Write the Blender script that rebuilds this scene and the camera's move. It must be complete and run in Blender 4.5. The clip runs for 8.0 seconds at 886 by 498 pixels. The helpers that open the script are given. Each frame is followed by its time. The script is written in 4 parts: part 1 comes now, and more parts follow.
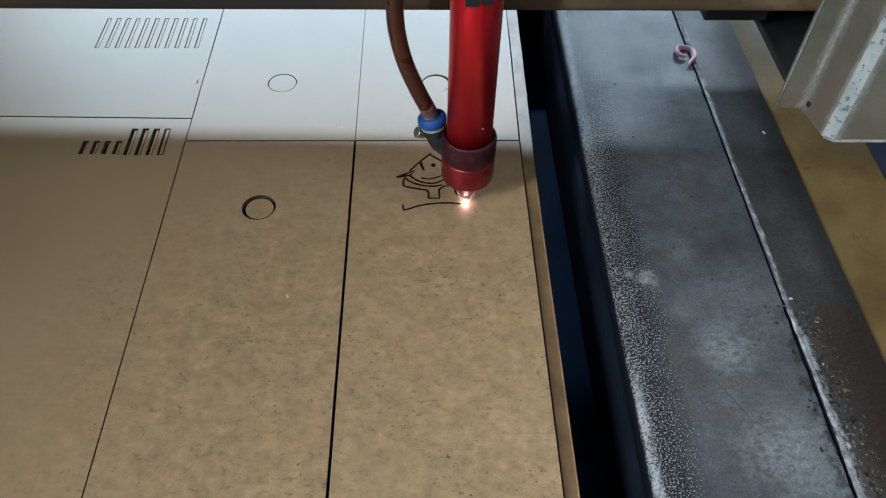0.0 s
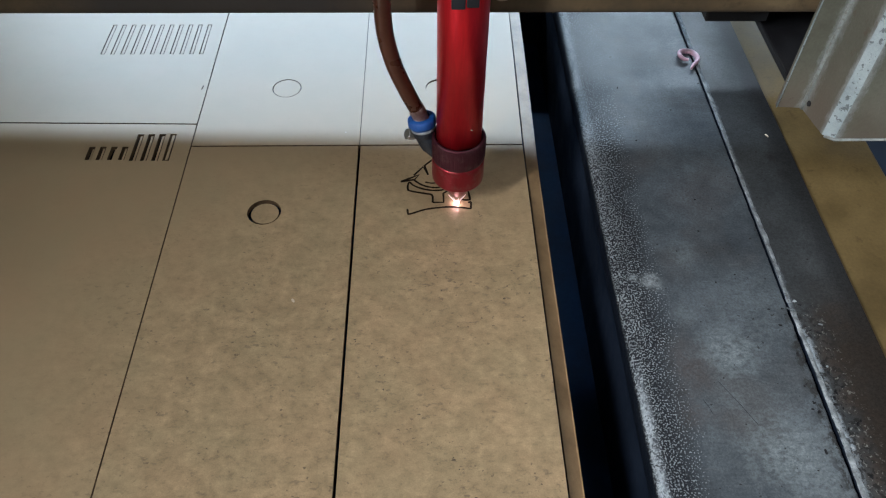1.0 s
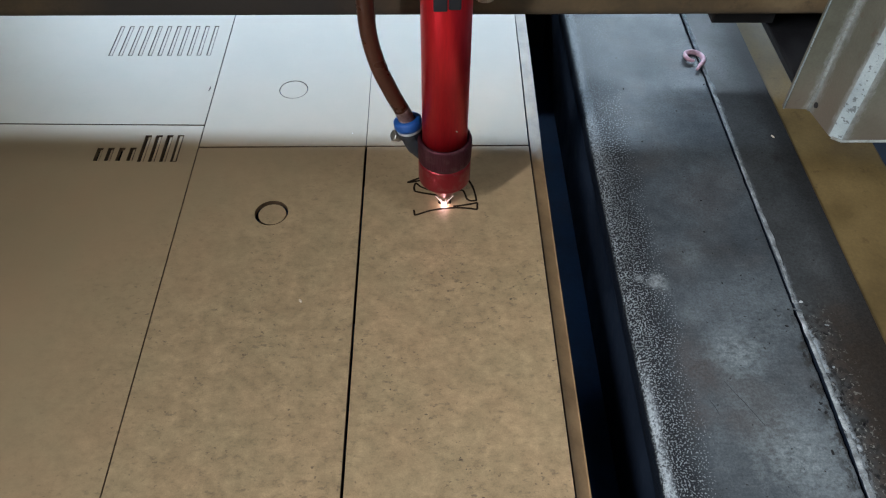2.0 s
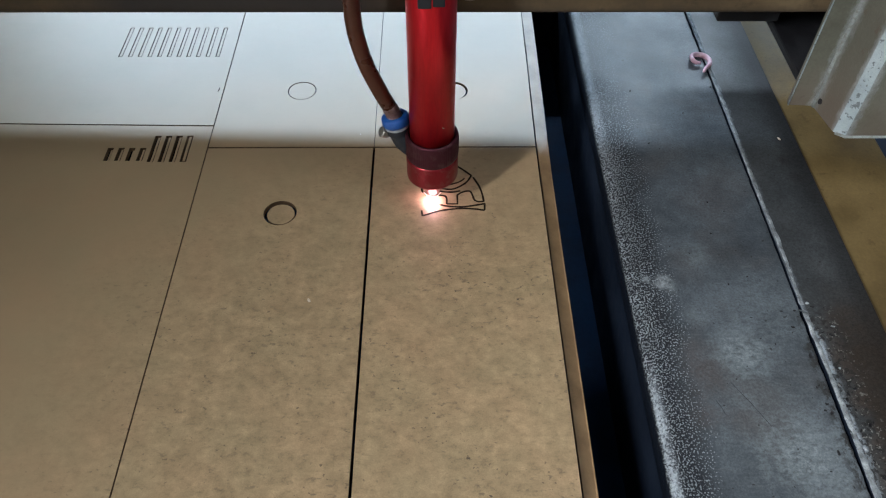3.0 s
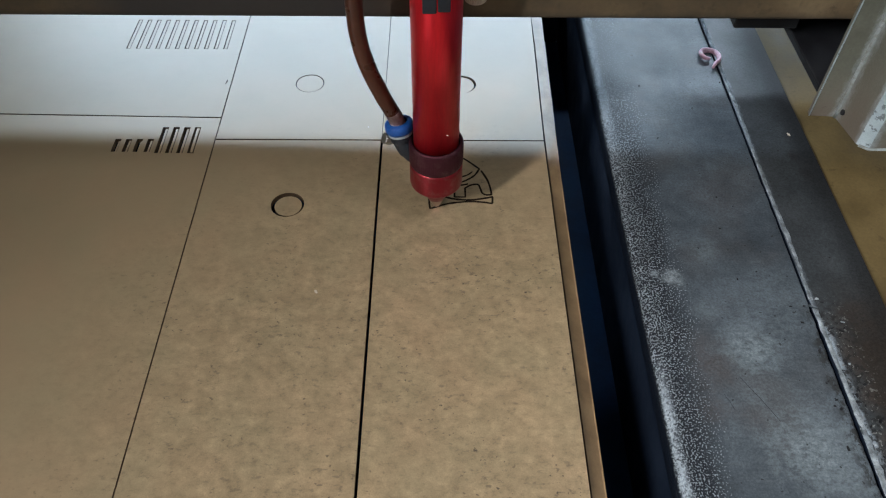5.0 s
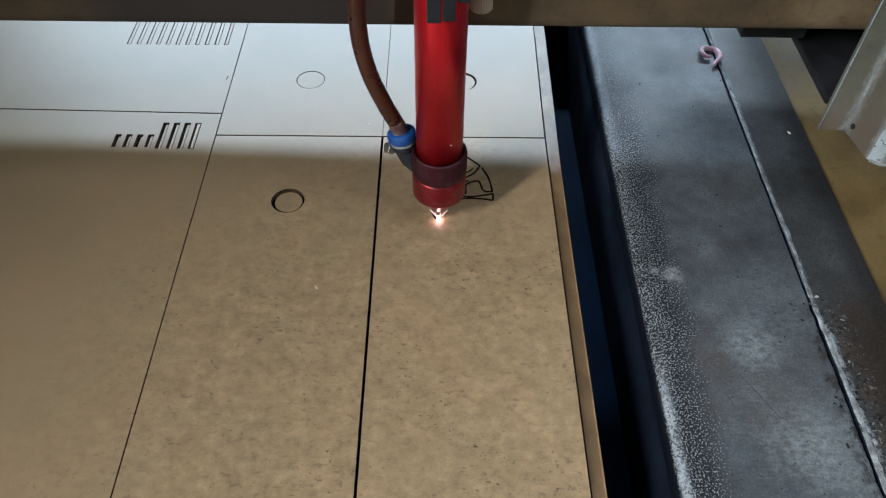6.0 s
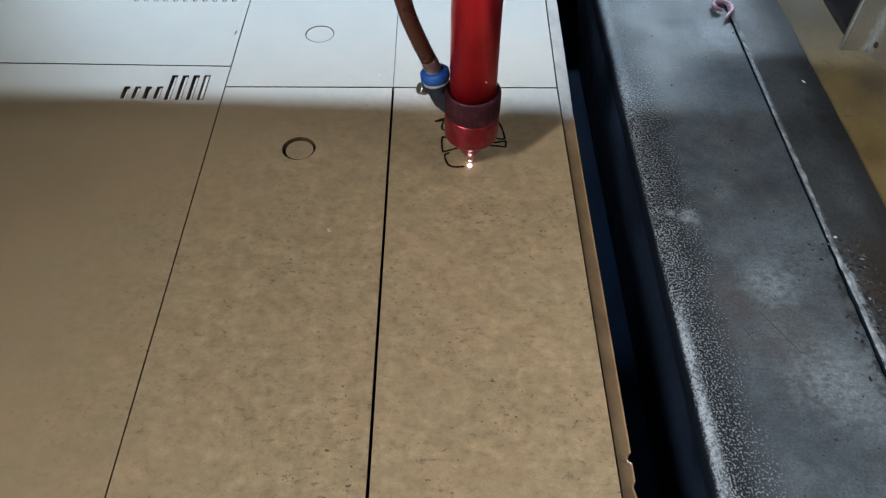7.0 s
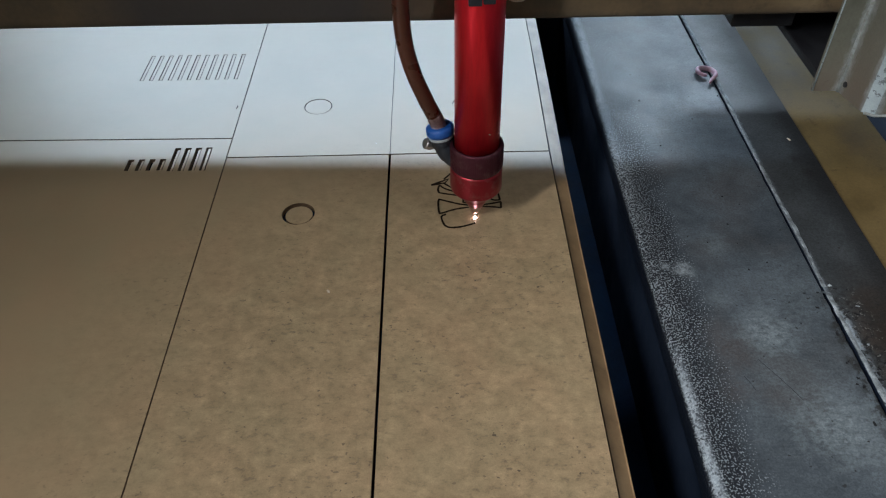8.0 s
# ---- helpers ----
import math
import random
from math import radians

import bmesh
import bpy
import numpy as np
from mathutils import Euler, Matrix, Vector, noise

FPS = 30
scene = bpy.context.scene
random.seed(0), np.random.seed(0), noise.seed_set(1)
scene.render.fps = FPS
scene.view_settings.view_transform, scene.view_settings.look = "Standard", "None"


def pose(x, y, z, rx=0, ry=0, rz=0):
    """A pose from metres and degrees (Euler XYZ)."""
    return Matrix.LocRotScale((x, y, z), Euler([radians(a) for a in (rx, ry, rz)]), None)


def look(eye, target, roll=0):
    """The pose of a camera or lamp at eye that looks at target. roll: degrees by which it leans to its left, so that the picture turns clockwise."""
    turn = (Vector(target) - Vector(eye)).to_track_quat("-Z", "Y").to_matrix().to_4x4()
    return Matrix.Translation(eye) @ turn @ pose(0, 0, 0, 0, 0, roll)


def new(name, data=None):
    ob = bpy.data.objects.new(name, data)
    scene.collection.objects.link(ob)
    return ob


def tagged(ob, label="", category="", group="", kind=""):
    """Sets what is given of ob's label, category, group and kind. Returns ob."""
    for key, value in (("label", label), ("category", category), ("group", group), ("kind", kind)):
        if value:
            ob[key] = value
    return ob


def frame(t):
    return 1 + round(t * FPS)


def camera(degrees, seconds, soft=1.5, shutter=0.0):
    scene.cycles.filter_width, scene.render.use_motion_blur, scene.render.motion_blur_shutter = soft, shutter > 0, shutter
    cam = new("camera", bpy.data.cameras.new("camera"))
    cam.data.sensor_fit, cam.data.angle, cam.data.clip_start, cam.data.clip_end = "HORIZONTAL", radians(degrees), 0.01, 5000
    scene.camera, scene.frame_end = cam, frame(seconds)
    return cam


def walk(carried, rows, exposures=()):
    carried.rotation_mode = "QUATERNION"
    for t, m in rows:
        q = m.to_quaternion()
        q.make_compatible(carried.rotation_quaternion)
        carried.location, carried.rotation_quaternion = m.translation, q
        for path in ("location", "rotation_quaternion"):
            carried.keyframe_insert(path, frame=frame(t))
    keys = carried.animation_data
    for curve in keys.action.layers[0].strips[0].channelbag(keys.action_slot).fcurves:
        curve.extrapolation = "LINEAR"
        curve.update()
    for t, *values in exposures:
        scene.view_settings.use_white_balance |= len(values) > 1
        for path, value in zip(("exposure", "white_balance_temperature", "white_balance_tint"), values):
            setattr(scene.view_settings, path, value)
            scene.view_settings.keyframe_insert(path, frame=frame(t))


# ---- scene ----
cam = camera(60.36, 8.0, soft=1.15, shutter=0.35)
PATH = [
    (0, (0.04073, -0.34771, 0.31269), (0.09340, 0.93542, -1.22055), 1.515),
    (0.5, (0.04064, -0.34842, 0.31184), (0.08980, 0.93893, -1.21796), 1.338),
    (1, (0.04000, -0.34873, 0.31441), (0.08431, 0.94127, -1.21331), 1.002),
    (1.5, (0.03950, -0.34929, 0.31490), (0.07661, 0.94144, -1.21240), 0.761),
    (3, (0.03635, -0.35208, 0.31651), (0.06097, 0.94473, -1.20588), 0.573),
    (3.5, (0.03552, -0.35434, 0.31532), (0.04958, 0.94713, -1.20323), 0.498),
    (4, (0.03424, -0.35427, 0.31294), (0.05135, 0.95069, -1.20258), 0.793),
    (4.5, (0.03423, -0.35410, 0.31288), (0.04826, 0.94665, -1.20628), 0.620),
    (6, (0.03322, -0.35525, 0.31188), (0.05209, 0.93995, -1.21197), 1.071),
    (6.5, (0.03037, -0.35874, 0.30715), (0.04884, 0.93840, -1.21505), 1.145),
    (6.7, (0.03025, -0.36273, 0.30276), (0.03959, 0.93998, -1.21475), 0.740),
    (6.8, (0.02842, -0.36763, 0.29562), (0.03036, 0.93374, -1.22307), 0.099),
    (6.9, (0.02839, -0.37261, 0.29184), (0.03083, 0.92516, -1.22993), 0.242),
    (7, (0.02741, -0.37492, 0.28952), (0.04077, 0.92008, -1.23455), 0.566),
    (7.2, (0.03062, -0.38295, 0.29059), (0.05552, 0.91280, -1.23270), 0.901),
    (7.3, (0.03235, -0.38432, 0.29147), (0.04796, 0.92811, -1.21760), 0.564),
    (7.5, (0.03086, -0.38630, 0.29344), (0.06057, 1.00874, -1.13938), 0.797),
    (7.6, (0.03185, -0.38561, 0.29217), (0.05741, 1.01578, -1.13453), 0.439),
    (7.7, (0.03124, -0.38483, 0.29077), (0.05000, 1.02486, -1.12783), -0.143),
    (7.8, (0.02675, -0.38674, 0.28789), (0.05085, 1.04875, -1.10451), -0.262),
    (7.9, (0.02552, -0.38740, 0.28727), (0.05132, 1.05731, -1.09554), -0.400),
    (8, (0.02879, -0.38653, 0.28504), (0.04189, 1.06234, -1.09358), -0.889),
]
walk(cam, [(t, look(eye, target, roll)) for t, eye, target, roll in PATH], [(0.0, 0.0), (6.0, 0.0), (6.5, -0.05), (7.5, -0.17), (8.0, -0.34)])

# ---- light and exposure ----
world = bpy.data.worlds.new("hall_air")
scene.world = world
world.use_nodes = True
sky = world.node_tree.nodes.new("ShaderNodeTexSky")
sky.sky_type, sky.sun_disc = "NISHITA", False
sky.sun_elevation, sky.sun_rotation = radians(40), radians(20)
world.node_tree.links.new(sky.outputs[0], world.node_tree.nodes["Background"].inputs[0])
world.node_tree.nodes["Background"].inputs[1].default_value = 0.1


def area_light(name, eye, target, width, height, watts, colour):
    """An area light: daylight that enters through a window's opening, or an added fill."""
    data = bpy.data.lights.new(name, "AREA")
    data.shape, data.size, data.size_y, data.energy, data.color = "RECTANGLE", width, height, watts, colour
    ob = new(name, data)
    ob.matrix_world = look(eye, target)
    return ob


area_light("high_window_daylight", (-0.07, 2.16, 1.284), (-0.07, 0.0, 0.0), 2.84, 0.086, 74, (0.66, 0.83, 1.0))
area_light("side_window_daylight", (-2.4, -1.8, 2.2), (0.0, -0.2, 0.0), 1.3, 1.20, 640, (1.0, 0.98, 0.955))
# overhead fill, added to lift the shaded parts; no skylight is known
area_light("overhead_fill", (1.15, -0.85, 2.57), (1.15, -0.85, 0.0), 1.2, 1.2, 23, (0.95, 0.98, 1.0))


# ---- materials ----
def material(name, base, rough=0.6, metal=0.0, spec=0.5):
    mat = bpy.data.materials.new(name)
    mat.use_nodes = True
    b = mat.node_tree.nodes["Principled BSDF"]
    b.inputs["Base Color"].default_value = (*base, 1)
    b.inputs["Roughness"].default_value, b.inputs["Metallic"].default_value = rough, metal
    b.inputs["Specular IOR Level"].default_value = spec
    return mat


def node(mat, kind, **values):
    n = mat.node_tree.nodes.new("ShaderNode" + kind)
    for key, value in values.items():
        n.inputs[key.replace("_", " ")].default_value = value
    return n


def link(mat, a, b):
    mat.node_tree.links.new(a, b)


def place_of(mat, stretch=(1, 1, 1)):
    g = node(mat, "NewGeometry")
    m = node(mat, "Mapping")
    m.inputs["Scale"].default_value = stretch
    link(mat, g.outputs["Position"], m.inputs["Vector"])
    return m.outputs[0]


def own_place(mat, stretch=(1, 1, 1)):
    g = node(mat, "TexCoord")
    m = node(mat, "Mapping")
    m.inputs["Scale"].default_value = stretch
    link(mat, g.outputs["Object"], m.inputs["Vector"])
    return m.outputs[0]


def noise_of(mat, where, scale, detail=4.0, rough=0.6):
    n = node(mat, "TexNoise", Scale=scale, Detail=detail, Roughness=rough)
    link(mat, where, n.inputs["Vector"])
    return n.outputs["Fac"]


def ramp(mat, fac, *stops):
    r = node(mat, "ValToRGB")
    el = r.color_ramp.elements
    while len(el) < len(stops):
        el.new(0.5)
    for e, (at, c) in zip(el, stops):
        e.position = at
        e.color = (*c, 1) if isinstance(c, tuple) else (c, c, c, 1)
    link(mat, fac, r.inputs[0])
    return r.outputs[0]


def mix(mat, fac, a, b, how="MIX"):
    m = node(mat, "Mix")
    m.data_type, m.blend_type = "RGBA", how
    for value, slot in ((fac, m.inputs[0]), (a, m.inputs[6]), (b, m.inputs[7])):
        if isinstance(value, (int, float)):
            slot.default_value = value
        elif isinstance(value, tuple):
            slot.default_value = (*value, 1)
        else:
            link(mat, value, slot)
    return m.outputs[2]


def times(mat, a, b):
    m = node(mat, "Math")
    m.operation = "MULTIPLY"
    for value, slot in ((a, m.inputs[0]), (b, m.inputs[1])):
        if isinstance(value, (int, float)):
            slot.default_value = value
        else:
            link(mat, value, slot)
    return m.outputs[0]


def finish(mat, colour=None, rough=None, height=None, depth=0.0003, metal=None):
    b = mat.node_tree.nodes["Principled BSDF"]
    for value, slot in ((colour, "Base Color"), (rough, "Roughness"), (metal, "Metallic")):
        if value is not None:
            link(mat, value, b.inputs[slot])
    if height is not None:
        bump = node(mat, "Bump", Strength=1.0, Distance=depth)
        link(mat, height, bump.inputs["Height"])
        link(mat, bump.outputs[0], b.inputs["Normal"])
    return mat


def mdf_material():
    """Pressed brown fibre: soft clouds of colour, short fibre streaks lying across, loose drifts of dark specks."""
    m = material("mdf", (0.38, 0.27, 0.16), 0.385, 0, 1.0)
    p = place_of(m)
    cloud = ramp(m, noise_of(m, p, 14, 3), (0.3, 0.955), (0.7, 1.045))
    c = mix(m, 1.0, (0.363, 0.267, 0.161), cloud, "MULTIPLY")
    hue = ramp(m, noise_of(m, place_of(m, (1, 1, 2)), 30, 4, 0.6), (0.34, (0.968, 1.004, 1.0)), (0.66, (1.020, 0.998, 0.99)))
    c = mix(m, 1.0, c, hue, "MULTIPLY")
    # glare put into the colour: streaks and specks fade out on the far panels
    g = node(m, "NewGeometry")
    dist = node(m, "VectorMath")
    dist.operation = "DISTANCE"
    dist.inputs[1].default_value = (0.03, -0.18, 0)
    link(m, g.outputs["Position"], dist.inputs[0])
    off_glare = node(m, "MapRange", From_Min=0.10, From_Max=0.205, To_Min=1.0, To_Max=0.04)
    link(m, dist.outputs["Value"], off_glare.inputs["Value"])
    h = off_glare.outputs[0]
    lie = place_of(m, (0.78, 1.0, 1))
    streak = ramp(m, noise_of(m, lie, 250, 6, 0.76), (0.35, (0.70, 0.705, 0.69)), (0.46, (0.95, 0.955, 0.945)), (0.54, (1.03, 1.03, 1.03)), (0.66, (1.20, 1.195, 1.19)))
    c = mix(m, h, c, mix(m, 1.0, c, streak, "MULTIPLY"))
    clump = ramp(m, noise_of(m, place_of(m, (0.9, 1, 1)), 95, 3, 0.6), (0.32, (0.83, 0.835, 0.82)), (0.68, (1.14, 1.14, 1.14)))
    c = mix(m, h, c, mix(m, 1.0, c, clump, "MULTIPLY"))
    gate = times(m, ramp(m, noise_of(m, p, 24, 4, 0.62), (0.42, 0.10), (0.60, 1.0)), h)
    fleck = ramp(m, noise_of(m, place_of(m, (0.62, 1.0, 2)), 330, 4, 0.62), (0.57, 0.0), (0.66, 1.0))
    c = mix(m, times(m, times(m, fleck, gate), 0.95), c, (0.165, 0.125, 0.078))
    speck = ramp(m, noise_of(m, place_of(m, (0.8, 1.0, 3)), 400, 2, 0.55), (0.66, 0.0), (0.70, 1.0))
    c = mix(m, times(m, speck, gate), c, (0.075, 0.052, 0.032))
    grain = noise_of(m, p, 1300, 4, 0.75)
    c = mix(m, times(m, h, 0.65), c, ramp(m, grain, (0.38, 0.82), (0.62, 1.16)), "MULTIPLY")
    return finish(m, c, None, grain, 0.000002)


def steel_material():
    """Dark worn machine paint under a film of grey dust; beads of white powder along the rolled edge, pale filler by the joint."""
    m = material("dusty_dark_steel", (0.06, 0.065, 0.07), 0.45, 0, 1.0)
    p = place_of(m)
    bsdf = m.node_tree.nodes["Principled BSDF"]
    sep = node(m, "SeparateXYZ")
    g = node(m, "NewGeometry")
    link(m, g.outputs["Position"], sep.inputs[0])

    def span(axis, a, b, lo=1.0, hi=0.0):
        r = node(m, "MapRange", From_Min=a, From_Max=b, To_Min=lo, To_Max=hi)
        r.interpolation_type = "SMOOTHSTEP"
        link(m, sep.outputs[axis], r.inputs["Value"])
        return r.outputs[0]

    def plus(a, b):
        n = node(m, "Math")
        n.operation = "ADD"
        for value, slot in ((a, n.inputs[0]), (b, n.inputs[1])):
            if isinstance(value, (int, float)):
                slot.default_value = value
            else:
                link(m, value, slot)
        return n.outputs[0]

    def stain(x, y, size, most, ragged, scale):
        """How much a stain of that size, with a ragged border, covers."""
        dist = node(m, "VectorMath")
        dist.operation = "DISTANCE"
        dist.inputs[1].default_value = (x, y, 0)
        link(m, g.outputs["Position"], dist.inputs[0])
        wob = plus(dist.outputs["Value"], times(m, noise_of(m, p, scale, 5, 0.65), size * ragged))
        near = node(m, "MapRange", From_Min=size * 0.55, From_Max=size * 1.4, To_Min=most, To_Max=0.0)
        near.interpolation_type = "SMOOTHSTEP"
        link(m, wob, near.inputs["Value"])
        return near.outputs[0]

    # paint and the film of dust on it
    c = ramp(m, noise_of(m, p, 15, 4, 0.55), (0.32, (0.049, 0.060, 0.073)), (0.50, (0.069, 0.085, 0.102)), (0.68, (0.096, 0.117, 0.139)))
    c = mix(m, 0.8, c, ramp(m, noise_of(m, p, 75, 6, 0.75), (0.32, 0.62), (0.5, 1.0), (0.68, 1.38)), "MULTIPLY")
    warm = ramp(m, noise_of(m, place_of(m, (1, 1, 2)), 20, 4), (0.50, 0.0), (0.66, 1.0))
    c = mix(m, times(m, warm, 0.40), c, (0.088, 0.083, 0.082))
    scuff = ramp(m, noise_of(m, place_of(m, (0.35, 2.4, 1)), 150, 3, 0.55), (0.63, 0.0), (0.72, 1.0))
    c = mix(m, times(m, scuff, 0.25), c, (0.150, 0.170, 0.185))
    # rubbed pale patches, and darker brown ones
    soft = ramp(m, noise_of(m, place_of(m, (1, 1.4, 1)), 240, 5, 0.7), (0.40, 0.25), (0.60, 1.25))
    for x, y, size, most in ((0.187, -0.150, 0.021, 0.95), (0.201, -0.204, 0.028, 0.85), (0.158, -0.107, 0.010, 0.6), (0.170, -0.128, 0.012, 0.35), (0.205, -0.125, 0.045, 0.25), (0.178, -0.088, 0.013, 0.4), (0.214, -0.225, 0.018, 0.35), (0.192, -0.19, 0.060, 0.22)):
        c = mix(m, times(m, stain(x, y, size, most, 0.9, 80), soft), c, (0.186, 0.224, 0.248))
    for x, y, size, most in ((0.166, -0.160, 0.020, 0.75), (0.160, -0.182, 0.016, 0.7), (0.196, -0.045, 0.030, 0.45), (0.178, -0.188, 0.014, 0.4)):
        c = mix(m, times(m, stain(x, y, size, most, 1.0, 120), ramp(m, noise_of(m, p, 500, 4, 0.7), (0.38, 0.4), (0.55, 1.0))), c, (0.068, 0.060, 0.060))
    # beaded powder along the rolled edge
    wander = plus(sep.outputs["X"], times(m, plus(noise_of(m, place_of(m, (1, 0.7, 1)), 34, 4), -0.5), 0.030))
    edge = node(m, "MapRange", From_Min=0.143, From_Max=0.167, To_Min=1.0, To_Max=0.0)
    link(m, wander, edge.inputs["Value"])
    # far beads are thinned in the mask, in place of glare hiding them
    band = times(m, edge.outputs[0], times(m, span("Y", 0.0, 0.11, 1.0, 0.42), span("Y", -0.22, -0.12, 0.80, 1.0)))
    worms = plus(noise_of(m, place_of(m, (1, 0.9, 1)), 1200, 0.8, 0.5), times(m, band, 0.132))
    beads = node(m, "MapRange", From_Min=0.630, From_Max=0.685, To_Min=0.0, To_Max=1.0)
    link(m, worms, beads.inputs["Value"])
    thick = ramp(m, noise_of(m, place_of(m, (1, 0.8, 1)), 90, 4, 0.6), (0.35, 0.55), (0.6, 1.0))
    c = mix(m, times(m, ramp(m, band, (0.0, 0.0), (0.6, 1.0)), 0.94), c, (0.014, 0.017, 0.024))
    c = mix(m, times(m, times(m, beads.outputs[0], thick), ramp(m, band, (0.0, 0.0), (0.12, 1.0))), c, (0.285, 0.328, 0.365))
    c = mix(m, times(m, stain(0.157, -0.1065, 0.0085, 0.8, 1.0, 170), soft), c, (0.30, 0.345, 0.38))
    c = mix(m, times(m, stain(0.149, -0.1045, 0.005, 0.6, 1.0, 170), soft), c, (0.30, 0.345, 0.38))
    worn = times(m, times(m, times(m, span("X", 0.1384, 0.1396, 0.0, 1.0), span("X", 0.1402, 0.1446)), span("Y", -0.190, -0.150)), ramp(m, noise_of(m, place_of(m, (2, 0.35, 1)), 60, 4), (0.34, 0.2), (0.55, 1.0)))
    worn = times(m, worn, ramp(m, noise_of(m, place_of(m, (1, 0.6, 1)), 700, 3, 0.7), (0.40, 0.30), (0.52, 1.0)))
    c = mix(m, worn, c, (0.36, 0.42, 0.48))
    # pale wear and window highlight on the far rolled edge, put into the colour
    edge_wear_sheen = times(m, times(m, span("X", 0.1386, 0.1400, 0.0, 1.0), span("X", 0.1415, 0.1470)), times(m, span("Y", -0.04, 0.04, 0.0, 0.75), ramp(m, noise_of(m, place_of(m, (2, 0.5, 1)), 90, 5, 0.7), (0.36, 0.25), (0.56, 1.0))))
    c = mix(m, edge_wear_sheen, c, (0.27, 0.31, 0.35))
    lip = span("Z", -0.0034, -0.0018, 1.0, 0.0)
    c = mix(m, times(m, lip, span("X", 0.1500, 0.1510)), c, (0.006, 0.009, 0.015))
    # the plate beyond the joint: darker, browner, darkest along its outer edge, sooted at the near end
    beyond = span("X", 0.2245, 0.2255, 0.0, 1.0)
    dull = ramp(m, noise_of(m, p, 30, 5, 0.65), (0.34, (0.029, 0.033, 0.036)), (0.66, (0.054, 0.060, 0.065)))
    c = mix(m, times(m, beyond, 0.9), c, dull)
    rusty = times(m, times(m, span("X", 0.226, 0.238, 0.0, 1.0), span("Y", -0.15, -0.10)), ramp(m, noise_of(m, p, 55, 4, 0.65), (0.42, 0.0), (0.60, 0.7)))
    c = mix(m, rusty, c, (0.066, 0.048, 0.037))
    for x, y, size, most in ((0.250, -0.012, 0.008, 0.8), (0.254, -0.028, 0.009, 0.85), (0.260, -0.044, 0.010, 0.8)):
        c = mix(m, stain(x, y, size, most, 1.2, 130), c, (0.024, 0.024, 0.026))
    c = mix(m, times(m, span("X", 0.246, 0.260, 0.0, 1.0), 0.80), c, (0.020, 0.021, 0.023))
    soot = times(m, times(m, span("X", 0.231, 0.244, 0.0, 1.0), span("Y", -0.16, -0.09)), 0.88)
    c = mix(m, soot, c, (0.024, 0.020, 0.017))
    # pale filler smeared beside the joint, wide and ragged past the break
    drift = plus(sep.outputs["X"], times(m, plus(noise_of(m, place_of(m, (1, 0.55, 1)), 130, 5, 0.72), -0.5), 0.0085))
    drift = plus(drift, times(m, span("Y", -0.150, -0.128), -0.0022))
    rim = node(m, "MapRange", From_Min=0.2260, From_Max=0.2286, To_Min=1.0, To_Max=0.0)
    link(m, drift, rim.inputs["Value"])
    powder = times(m, times(m, rim.outputs[0], beyond), ramp(m, noise_of(m, place_of(m, (1, 0.45, 1)), 55, 4, 0.7), (0.36, 0.20), (0.54, 1.0)))
    powder = times(m, powder, span("Y", -0.136, -0.122, 1.0, 0.55))
    c = mix(m, powder, c, (0.32, 0.38, 0.44))
    # soot and crumbs round the broken joint
    ragged = times(m, times(m, span("X", 0.2150, 0.2222, 0.0, 1.0), span("X", 0.2236, 0.2242)), span("Y", -0.14, -0.118))
    c = mix(m, times(m, ragged, ramp(m, noise_of(m, place_of(m, (1.2, 0.8, 1)), 150, 6, 0.72), (0.47, 0.0), (0.54, 0.9))), c, (0.026, 0.026, 0.026))
    pepper = times(m, times(m, span("X", 0.234, 0.248), span("X", 0.2225, 0.2262, 0.0, 1.0)), span("Y", -0.136, -0.112))
    black = ramp(m, noise_of(m, p, 400, 3, 0.65), (0.52, 0.0), (0.58, 1.0))
    white = ramp(m, noise_of(m, place_of(m, (1, 1, 1.7)), 610, 2, 0.6), (0.60, 0.0), (0.66, 1.0))
    c = mix(m, times(m, times(m, black, pepper), 0.85), c, (0.012, 0.012, 0.012))
    c = mix(m, times(m, times(m, white, pepper), 0.5), c, (0.30, 0.31, 0.30))
    pits = times(m, ramp(m, noise_of(m, p, 300, 2, 0.5), (0.70, 0.0), (0.73, 1.0)), 0.8)
    c = mix(m, pits, c, (0.018, 0.018, 0.019))
    fine = noise_of(m, p, 800, 5, 0.8)
    c = mix(m, 0.7, c, ramp(m, fine, (0.38, 0.62), (0.62, 1.36)), "MULTIPLY")
    link(m, times(m, times(m, span("X", 0.222, 0.258, 0.26, 0.08), ramp(m, band, (0.0, 1.0), (0.8, 0.6))), ramp(m, lip, (0.0, 1.0), (1.0, 2.0))), bsdf.inputs["Specular IOR Level"])
    height = plus(times(m, fine, 0.10), times(m, times(m, beads.outputs[0], band), 1.0))
    return finish(m, c, ramp(m, noise_of(m, p, 45, 4), (0.3, 0.33), (0.7, 0.43)), height, 0.00010)


def worn_paint(name, dark, mid, pale, scale=30, rough=(0.45, 0.7), own=False, spots=None, cover=(0.60, 0.72)):
    m = material(name, mid, 0.55)
    p = own_place(m) if own else place_of(m)
    c = ramp(m, noise_of(m, p, scale, 5, 0.62), (0.30, dark), (0.5, mid), (0.72, pale))
    if spots:
        s = ramp(m, noise_of(m, p, scale * 7, 5, 0.65), (cover[0], 0.0), (cover[1], 1.0))
        c = mix(m, times(m, s, 0.65), c, spots)
    fine = noise_of(m, p, scale * 25, 3, 0.7)
    c = mix(m, 0.4, c, ramp(m, fine, (0.3, 0.75), (0.7, 1.2)), "MULTIPLY")
    return finish(m, c, ramp(m, noise_of(m, p, scale * 2, 3), (0.3, rough[0]), (0.7, rough[1])), fine, 0.0001)


